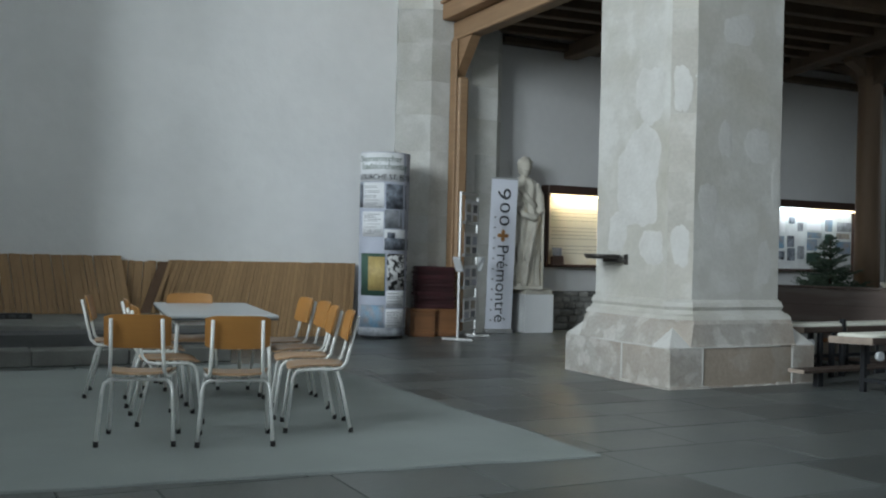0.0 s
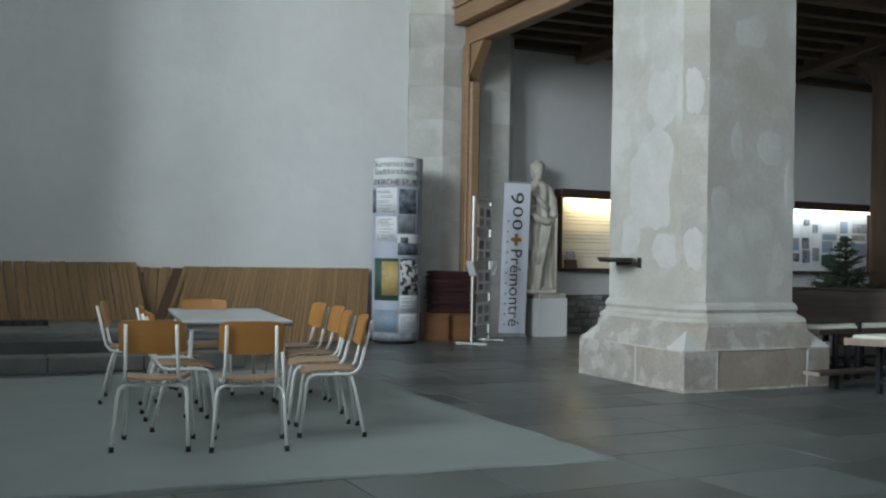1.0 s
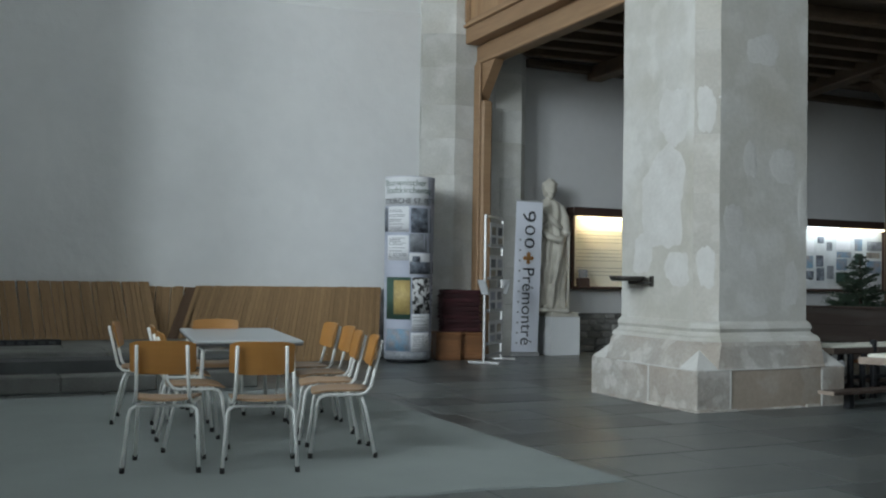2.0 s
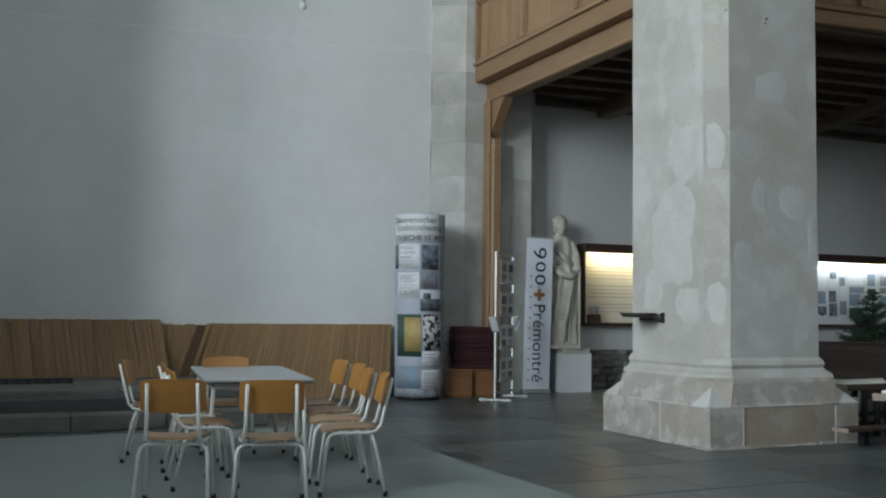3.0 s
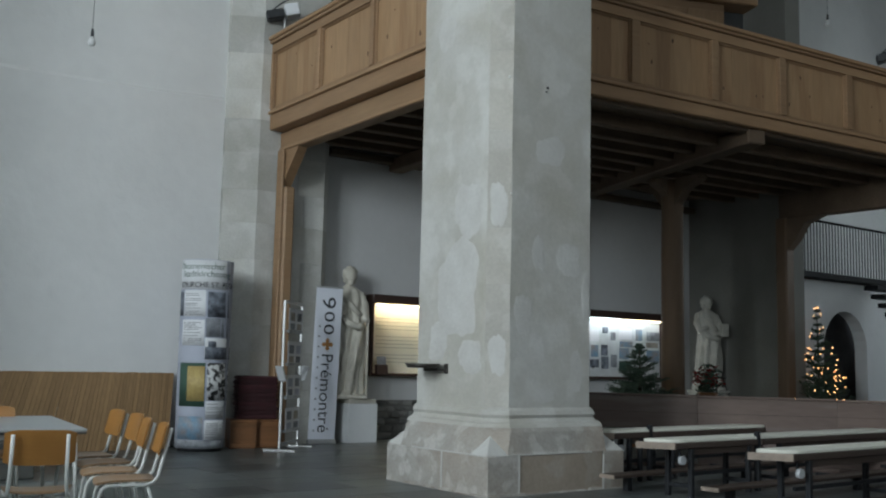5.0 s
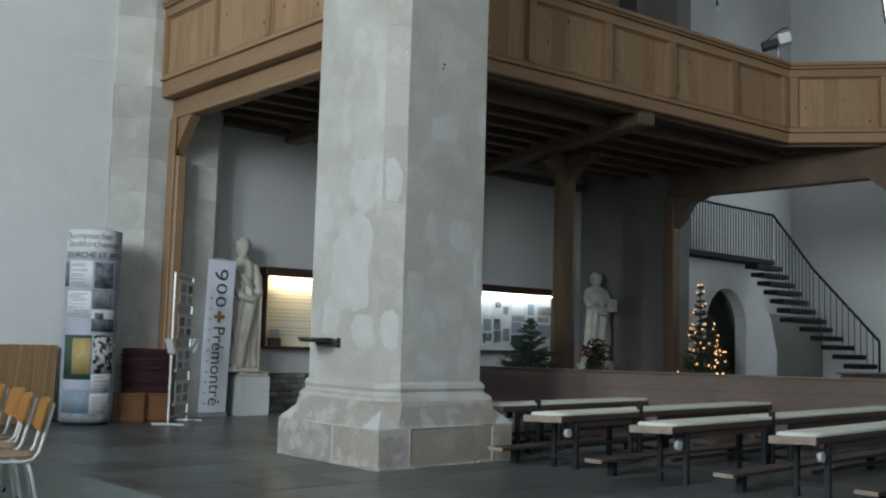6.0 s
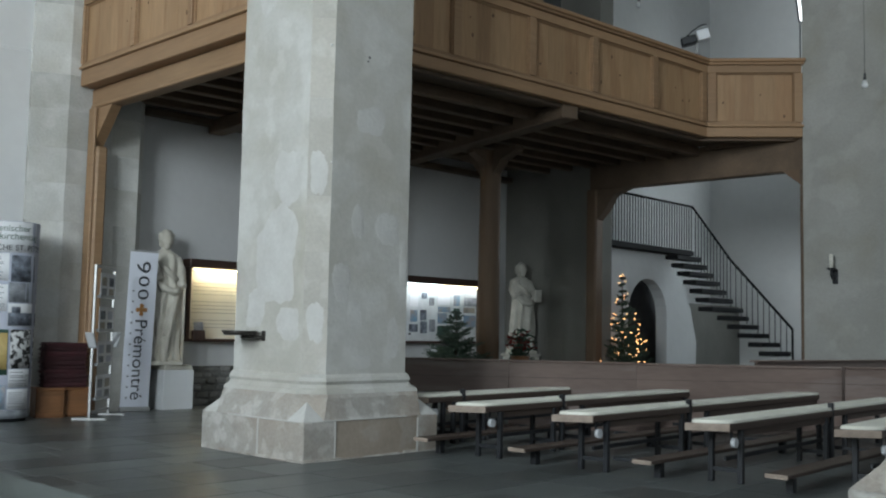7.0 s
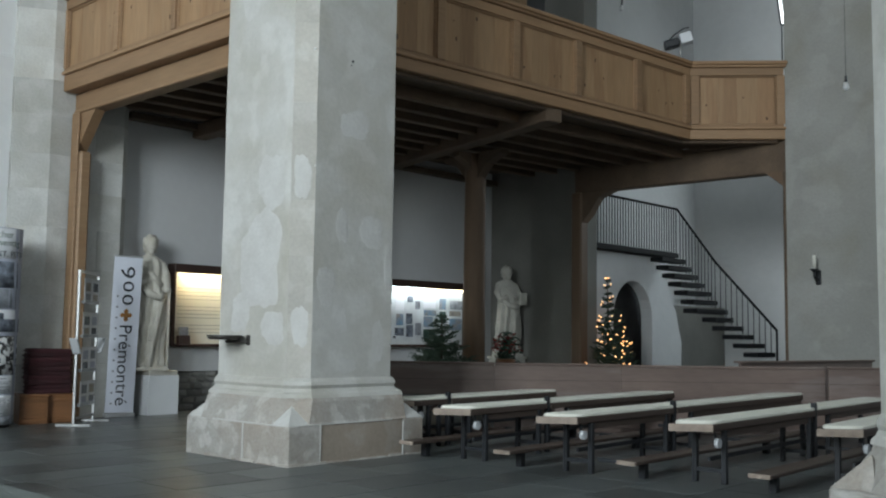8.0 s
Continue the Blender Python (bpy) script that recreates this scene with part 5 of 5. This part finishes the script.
part("box_body", boxm(0, 0, 0, 0.6, 0.55, 0.82, 0.01), "statue_grey", ped)
part("cap", boxm(-0.03, -0.03, 0.822, 0.63, 0.58, 0.88, 0.012), "statue_grey", ped)
statue("statue", pose(17.12, 13.53, 0.937, 0, 0, -25), 1.90, "statue_grey", "pale stone robed statue holding a book on a pedestal", 9, True)


# ---- lit notice cases on the aisle wall ----
def notice_case(x0, x1, paper, tube_mat, colour, label, pictures, seed):
    c = thing("notice_case", pose(x0, 14.345, 1.07), label, "notice case", "lit notice cases")
    w, h = x1 - x0, 1.36
    bb = part("backboard", boxm(0.03, -0.05, 0.04, w - 0.03, -0.002, h - 0.1), paper, c, "lit paper backboard")
    for d in ((0, -0.16, 0, 0.05, -0.001, h - 0.12), (w - 0.05, -0.16, 0, w, -0.001, h - 0.12), (0.052, -0.16, 0, w - 0.052, -0.052, 0.05)):
        part("frame_bar", boxm(*d, 0.005), "case", c)
    part("lamp_hood", boxm(-0.03, -0.24, h - 0.118, w + 0.03, -0.001, h + 0.02, 0.008), "case", c, "dark wooden lamp hood")
    mid = w * (0.66 if pictures else 0.96)
    for xa, xb, tm_ in ((0.12, mid - 0.05, tube_mat), (mid + 0.02, w - 0.06, "tube_on")):
        part("lamp_tube", tube(bmesh.new(), [(xa, -0.12, h - 0.145), (xb, -0.12, h - 0.145)], 0.014, 8), tm_, c, "lit fluorescent tube")
    rn = random.Random(seed)
    if not pictures:
        for k in range(13):
            z = h - 0.38 - k * 0.062
            if k in (4, 9):
                continue
            part("text_line", boxm(0.14 + 0.03 * rn.random(), -0.054, z, 0.14 + (w - 0.9) * rn.uniform(0.5, 0.98), -0.051, z + 0.010), "ink_faint", bb)
    else:
        x = 0.12
        while x < w - 0.35:
            pw_ = rn.uniform(0.16, 0.42)
            z = h - 0.30 - rn.uniform(0.0, 0.12)
            while z > 0.30:
                ph_ = rn.uniform(0.10, 0.26)
                if rn.random() < 0.8:
                    off = rn.uniform(-0.02, 0.03)
                    part("picture", boxm(x + off, -0.058, z - ph_, x + off + pw_ * rn.uniform(0.7, 1.0), -0.051, z), rn.choice(("print_dark", "print_dark", "print_blue", "print_grey", "print_sand", "print_green", "paper")), bb, "pinned photograph")
                z -= ph_ + rn.uniform(0.015, 0.09)
            x += pw_ + rn.uniform(0.02, 0.09)
    d = bpy.data.lights.new("case_lamp", "AREA")
    d.shape, d.size, d.size_y, d.energy, d.color = "RECTANGLE", w - 0.3, 0.05, (4.2 if pictures else 6.5) * w, colour
    ob = new("case_lamp", d)
    ob.matrix_world = look((x0 + w / 2, 14.345 - 0.19, 1.07 + h - 0.150), (x0 + w / 2, 14.345 - 0.02, 1.07 + 0.25))
    return c


notice_case(9.13, 11.9, "case_back", "tube_on", (1.0, 0.84, 0.52), "dark wooden notice case with warm lit text sheet", False, 1)
notice_case(12.9, 16.55, "case_back2", "tube_cool", (0.86, 0.97, 1.0), "dark wooden notice case with lit pinned photographs", True, 5)
tray = thing("leaflet_box", pose(9.20, 14.12, 1.10, -8, 0, 0), "small dark leaflet box on the notice case", "leaflet box")
part("holder", boxm(0, -0.05, 0, 0.22, 0.03, 0.16, 0.004), "case", tray)
part("leaflet", boxm(0.02, -0.03, 0.05, 0.2, -0.02, 0.30), "print_grey", tray, "grey printed leaflet")

# ---- dish on the pillar ----
dish = thing("candle_dish", pose(6.37, 8.80, 1.262), "dark metal candle dish on a bracket at the pillar", "dish")
n = 28
prof = [(0.0, 0.0), (0.15, 0.0), (0.185, 0.035), (0.195, 0.036), (0.165, -0.012), (0.0, -0.014)]
bm = bmesh.new()
loft(bm, [[(r * math.cos(2 * math.pi * k / n), r * math.sin(2 * math.pi * k / n), z) for k in range(n)] for r, z in [(max(r, 0.002), z) for r, z in prof]], True)
part("pan", bm, "ash", dish)
part("bracket_arm", beam(bmesh.new(), (0.0, -0.02, -0.03), (0.20, -0.17, -0.03), 0.03, 0.03, 0.004), "ash", dish)
part("bracket_plate", boxm(0.185, -0.20, -0.07, 0.203, -0.14, 0.04, 0.004), "ash", dish)

# ---- sconce on the pier ----
sc = thing("wall_sconce", pose(17.38, 6.70, 2.34), "dark iron wall sconce with a white candle", "sconce")
part("wall_plate", boxm(-0.03, -0.05, -0.04, -0.001, 0.05, 0.22, 0.012), "iron", sc)
part("arm", tube(bmesh.new(), [(-0.02, 0, 0.06), (-0.12, 0, 0.03), (-0.19, 0, 0.10), (-0.19, 0, 0.20)], 0.022, 8), "iron", sc)
dp = part("drip_pan", tube(bmesh.new(), [(-0.19, 0, 0.19), (-0.19, 0, 0.23)], [0.04, 0.085], 14), "iron", sc)
part("candle", tube(bmesh.new(), [(-0.19, 0, 0.231), (-0.19, 0, 0.47)], 0.036, 12), "candle", dp, "thick white candle")


# ---- hanging bulbs, spotlights, tube lamp ----
def hanging_bulb(x, y, z, top):
    b = thing("hanging_bulb", pose(x, y, z), "bare unlit bulb hanging from a thin cord", "lamp", "hanging bulbs")
    part("cord", tube(bmesh.new(), [(0, 0, 0.18), (0, 0, top - z)], 0.0035, 6), "iron_grey", b)
    part("socket", tube(bmesh.new(), [(0, 0, 0.085), (0, 0, 0.19)], [0.024, 0.018], 10), "iron_grey", b)
    part("glass", tube(bmesh.new(), [(0, 0, -0.045), (0, 0, -0.035), (0, 0, 0.0), (0, 0, 0.03), (0, 0, 0.085)], [0.008, 0.032, 0.052, 0.046, 0.022], 14), "glass_bulb", b)


hanging_bulb(3.85, 13.0, 5.42, TOP)
hanging_bulb(15.25, 5.37, 5.21, TOP)
hanging_bulb(16.3, 10.05, 7.72, TOP)


def spotlight(x, y, turn):
    s = thing("spotlight", pose(x, y, 6.422, 0, 0, turn), "black theatre spotlight clamped on the gallery handrail", "spotlight", "gallery spotlights")
    part("pole", tube(bmesh.new(), [(0, 0, 0), (0, 0, 0.36)], 0.022, 8), "alu", s)
    part("clamp", boxm(-0.05, -0.05, 0, 0.05, 0.05, 0.05, 0.006), "iron", s)
    m = Matrix.Translation((0, 0, 0.36)) @ pose(0, 0, 0, 0, -14, 0)
    part("housing", boxm(-0.30, -0.10, -0.08, -0.02, 0.10, 0.07, 0.02, m), "iron", s)
    part("reflector_box", boxm(0.0, -0.12, -0.07, 0.22, 0.12, 0.12, 0.012, m), "paper", s, "bright metal lamp housing")
    part("yoke", tube(bmesh.new(), [(-0.20, 0, 0.40), (-0.10, 0.0, 0.50), (0.06, 0, 0.61), (0.16, 0, 0.62)], 0.012, 6), "iron", s)
    return s


spotlight(16.15, 8.70, -58)
spotlight(7.05, 13.75, -25)
tl = thing("tube_lamp", look((17.42, 7.30, 7.12), (17.42, 7.48, 8.6)), "slim lit fluorescent tube lamp on the pier", "lamp")
part("casing", boxm(-0.05, -0.035, -1.5, 0.05, 0.0, 0.0, 0.006), "iron_grey", tl)
part("lamp_tube", boxm(-0.035, 0.001, -1.48, 0.035, 0.03, -0.02, 0.008), "tube_white", tl, "lit white tube")
part("cable", tube(bmesh.new(), [(0, -0.02, 0.0), (0.0, -0.117, 0.80)], 0.012, 6), "iron_grey", tl)

# ---- stair hall ----
solo("stair_wall", boxm(18.1, 12.30, -0.012, 19.48, 12.6, 3.28), "plaster", "white plastered wall under the stair landing", "wall", kind="structure")
# arched niche in the wall under the landing
bm = bmesh.new()
ar = [(20.33 + 0.85 * math.cos(radians(a)), 1.80 + 0.86 * math.sin(radians(a))) for a in range(180, -1, -15)]
for (xa, za), (xb, zb) in zip(ar, ar[1:]):
    loft(bm, [[(xa, y, za), (xb, y, zb), (xb, y, 3.28), (xa, y, 3.28)] for y in (12.30, 12.6)])
box(bm, 21.18, 12.30, -0.012, 21.5, 12.6, 3.28)
# the plaster's ragged slanting edge below the flight
edge = [(22.55, -0.012), (22.6, 1.2), (22.45, 1.6), (22.32, 2.0), (22.05, 2.35), (21.85, 2.75), (21.62, 3.0), (21.5, 3.28)]
loft(bm, [[(21.5, y, -0.012), *[(x, y, z) for x, z in edge]] for y in (12.30, 12.6)])
bmesh.ops.remove_doubles(bm, verts=bm.verts, dist=1e-4)
solo("stair_wall_arch", bm, "plaster", "white plastered wall with a round arched niche", "wall", kind="structure")
# the niche's shade is put into this back's dark colour
solo("niche_back", boxm(18.1, 13.0, -0.012, 22.0, 13.2, 3.28), "niche_shade", "back of the arched niche with its shade painted dark", "wall", kind="structure")

solo("stair_base_wall", boxm(21.6, 12.33, -0.012, 24.98, 12.6, 2.15), "stone_and_shade", "rough grey stone wall beneath the stairs", "wall", kind="structure")
stairs = thing("staircase", pose(0, 0, 0), "dark open tread staircase with slim metal railing", "staircase")
part("landing", boxm(18.1, 12.05, 3.30, 22.05, 13.15, 3.42, 0.01), "stair", stairs)
ST = []
for k in range(7):
    f = k / 6
    ST.append((21.12 - 1.0 * f, 11.80 - 1.50 * f, 3.22 - 0.208 * k))
for k in range(6):
    f = (k + 1) / 6
    ST.append((20.2 - 0.05 * f, 10.30 - 1.45 * f, 1.972 - 0.185 * (k + 1)))
for k, (x, y, z) in enumerate(ST):
    w = 0.56 if k < 6 else 0.72 if k == 6 else 0.42
    part("tread", boxm(x - w, y - 0.15, z - 0.10, x + w, y + 0.18, z, 0.008), "stair", stairs)
rail = [(18.1, 12.07, 4.52), (22.0, 12.07, 4.52), (ST[6][0] + 0.40, ST[6][1], 3.05), (ST[12][0] + 0.30, ST[12][1], 1.52)]
part("handrail", tube(bmesh.new(), rail, 0.028, 8), "stair", stairs)
for k in range(34):
    x = 18.15 + k * 0.115
    part("baluster", boxm(x - 0.011, 12.06, 3.42, x + 0.011, 12.08, 4.51), "rail", stairs)
for a, b, i0, i1, cnt in ((1, 2, 0, 6, 12), (2, 3, 6, 12, 11)):
    A, B = Vector(rail[a]), Vector(rail[b])
    for q in range(1, cnt + 1):
        f = q / cnt
        top = A + (B - A) * f
        zl = ST[i0][2] + (ST[i1][2] - ST[i0][2]) * f
        part("baluster", tube(bmesh.new(), [(top.x, top.y, zl - 0.04), tuple(top)], 0.012, 6), "rail", stairs)
part("newel", tube(bmesh.new(), [(rail[3][0], rail[3][1], ST[12][2]), rail[3]], 0.025, 8), "stair", stairs)


# ---- fir trees and flowers ----
def fir(name, x, y, z0, height, radius, label, seed, lights=0, pot=True, taper=0.95):
    rn = random.Random(seed)
    t = thing(name, pose(x, y, z0), label, "fir tree")
    part("trunk", tube(bmesh.new(), [(0, 0, 0.0), (0.01, 0, height * 0.5), (0.0, 0.01, height)], [0.035, 0.025, 0.006], 8), "bark", t)
    if pot:
        part("pot", tube(bmesh.new(), [(0, 0, 0), (0, 0, 0.24)], [0.15, 0.19], 16), "chest", t, "brown pot")
    verts, faces = [], []
    tips = []
    z = 0.22
    while z < height * 0.985:
        k = 1 - (z - 0.1) / (height - 0.1)
        cnt = max(4, int(13 * k) + 4)
        for _ in range(cnt):
            a = rn.uniform(0, 6.283)
            ln = radius * (k ** taper) * rn.uniform(0.6, 1.15) + 0.04
            d = Vector((math.cos(a), math.sin(a), rn.uniform(0.15, 0.75))).normalized()
            base = Vector((0, 0, z))
            side = d.cross(Vector((0, 0, 1))).normalized()
            twigs = [(base, d, ln)]
            s = 0.28
            while s < 0.92:
                for q in (-1, 1):
                    dd = (d * 0.75 + side * q * 0.75 + Vector((0, 0, rn.uniform(-0.1, 0.15)))).normalized()
                    twigs.append((base + d * ln * s, dd, ln * (1 - s) * 0.62 + 0.03))
                s += 0.16 if ln > 0.3 else 0.3
            for o, dv, l in twigs:
                tips.append(o + dv * l)
                nn = max(4, int(l / 0.016))
                for i in range(nn):
                    p = o + dv * (l * (i + 0.3) / nn) + Vector((0, 0, -0.05 * l * (i / nn) ** 2))
                    for q in (-1, 1):
                        sd = dv.orthogonal().normalized()
                        sd.rotate(Matrix.Rotation(rn.uniform(0, 6.28), 3, dv))
                        nd = (dv * 0.55 + sd * q * 0.85).normalized() * rn.uniform(0.03, 0.048)
                        w = dv.cross(nd).normalized() * 0.0065
                        i0 = len(verts)
                        verts.extend([tuple(p - w), tuple(p + w), tuple(p + nd)])
                        faces.append((i0, i0 + 1, i0 + 2))
        z += height * 0.055
    me = bpy.data.meshes.new("needles")
    me.from_pydata(verts, [], faces)
    me.materials.append(M["needle"])
    ob = new("needles", me)
    ob.parent = t
    tagged(ob, "dark green fir needles", kind="stuff")
    rn.shuffle(tips)
    for p in tips[:lights]:
        bm = bmesh.new()
        bmesh.ops.create_icosphere(bm, subdivisions=1, radius=0.0125, matrix=Matrix.Translation(p * 1.02))
        part("fairy_light", bm, "fairy", t, "small warm fairy light")
    return t


fir("fir_tree", 12.72, 11.42, 0, 1.70, 0.98, "young dark green fir tree in a brown pot", 4)
fir("christmas_tree", 18.30, 11.68, 0, 2.62, 0.98, "dark christmas tree with warm fairy lights", 7, 105, taper=1.35)
fir("fir_tree", 15.1, 11.9, 0, 1.25, 0.55, "low dark green fir tree in a brown pot", 11)
fir("fir_tree", 10.05, 10.75, 0, 0.72, 0.62, "low spread of dark green fir branches behind the pew", 15, pot=False)
fl = thing("flower_pot", pose(14.48, 11.42, 0), "tall pot of red flowers with dark leaves", "flowers")
part("pot", tube(bmesh.new(), [(0, 0, 0), (0, 0, 0.9)], [0.14, 0.18], 16), "chest", fl)
rn = random.Random(6)
for nm, cnt, mt in (("leaves", 160, "needle"), ("petals", 110, "flower")):
    verts, faces = [], []
    for _ in range(cnt):
        a, e, r = rn.uniform(0, 6.28), rn.uniform(0.0, 1.4), rn.uniform(0.14, 0.32)
        c = Vector((r * math.cos(a) * math.cos(e), r * math.sin(a) * math.cos(e), 1.0 + r * 1.3 * math.sin(e)))
        d = Vector((rn.uniform(-1, 1), rn.uniform(-1, 1), rn.uniform(-0.3, 1))).normalized() * rn.uniform(0.05, 0.09)
        w = d.orthogonal().normalized() * 0.02
        i0 = len(verts)
        verts.extend([tuple(c - d), tuple(c - w), tuple(c + d), tuple(c + w)])
        faces.append((i0, i0 + 1, i0 + 2, i0 + 3))
    me = bpy.data.meshes.new(nm)
    me.from_pydata(verts, [], faces)
    me.materials.append(M[mt])
    ob = new(nm, me)
    ob.parent = fl
    tagged(ob, kind="stuff")

# ---- rubble base course of the aisle wall ----
rubble = thing("rubble_course", pose(0, 0, 0), "dark rubble stone base course of the aisle wall", "wall", "", "structure")
rr = random.Random(21)
z = 0.0
while z < 0.64:
    h = min(rr.uniform(0.10, 0.17), 0.655 - z)
    if h < 0.05:
        break
    x = 8.16 + rr.uniform(0, 0.1)
    while x < 12.6:
        w = rr.uniform(0.14, 0.36)
        dy = rr.uniform(-0.02, 0.02)
        bm = boxm(x, 14.36 + dy, z + 0.006, x + w - 0.014, 14.45, z + h - 0.006, 0.022)
        for v in bm.verts:
            v.co += Vector((rr.uniform(-0.014, 0.014), rr.uniform(-0.008, 0.008), rr.uniform(-0.014, 0.014)))
        part("stone", bm, "rubble", rubble)
        x += w
    z += h

# ---- floor slabs ----
slabs = thing("stone_floor", pose(0, 0, -0.011), "large worn dark grey stone floor slabs", "floor", "", "structure")
rf = random.Random(17)
near, far_v, far_f = [], [], []
y = -7.9
while y < 14.3:
    d = rf.uniform(0.52, 0.74)
    x = -5.95 + rf.uniform(-0.5, 0)
    while x < 24.9:
        w = rf.uniform(0.6, 1.35)
        x0, x1, y0, y1 = max(x, -5.98), min(x + w, 24.95) - 0.007, y, min(y + d, 14.36) - 0.007
        if x1 - x0 > 0.05:
            (near if 2.6 < x0 < 11.5 and 2.8 < y0 < 14 and x0 + y0 < 19.5 and not (x1 < 3.6 and 5.6 < y0 < 9.6) else far_v).append((x0, y0, x1, y1))
        x += w
    y += d
for x0, y0, x1, y1 in near[:300]:
    bm = bmesh.new()
    h = 0.011 + rf.uniform(-0.0012, 0.0012)
    b = 0.006
    loft(bm, [[(x0, y0, 0), (x1, y0, 0), (x1, y1, 0), (x0, y1, 0)], [(x0, y0, h - 0.003), (x1, y0, h - 0.003), (x1, y1, h - 0.003), (x0, y1, h - 0.003)], [(x0 + b, y0 + b, h), (x1 - b, y0 + b, h), (x1 - b, y1 - b, h), (x0 + b, y1 - b, h)]])
    part("slab", bm, "floor", slabs)
verts, faces = [], []
for x0, y0, x1, y1 in far_v + near[300:]:
    i0 = len(verts)
    h = 0.011 + rf.uniform(-0.0012, 0.0012)
    verts.extend([(x0, y0, 0), (x1, y0, 0), (x1, y1, 0), (x0, y1, 0), (x0 + 0.004, y0 + 0.004, h), (x1 - 0.004, y0 + 0.004, h), (x1 - 0.004, y1 - 0.004, h), (x0 + 0.004, y1 - 0.004, h)])
    faces.extend([(i0, i0 + 1, i0 + 5, i0 + 4), (i0 + 1, i0 + 2, i0 + 6, i0 + 5), (i0 + 2, i0 + 3, i0 + 7, i0 + 6), (i0 + 3, i0, i0 + 4, i0 + 7), (i0 + 4, i0 + 5, i0 + 6, i0 + 7)])
me = bpy.data.meshes.new("far_slabs")
me.from_pydata(verts, [], faces)
me.materials.append(M["floor_far"])
ob = new("far_slabs", me)
ob.parent = slabs
tagged(ob, "further dark grey floor slabs", kind="stuff")
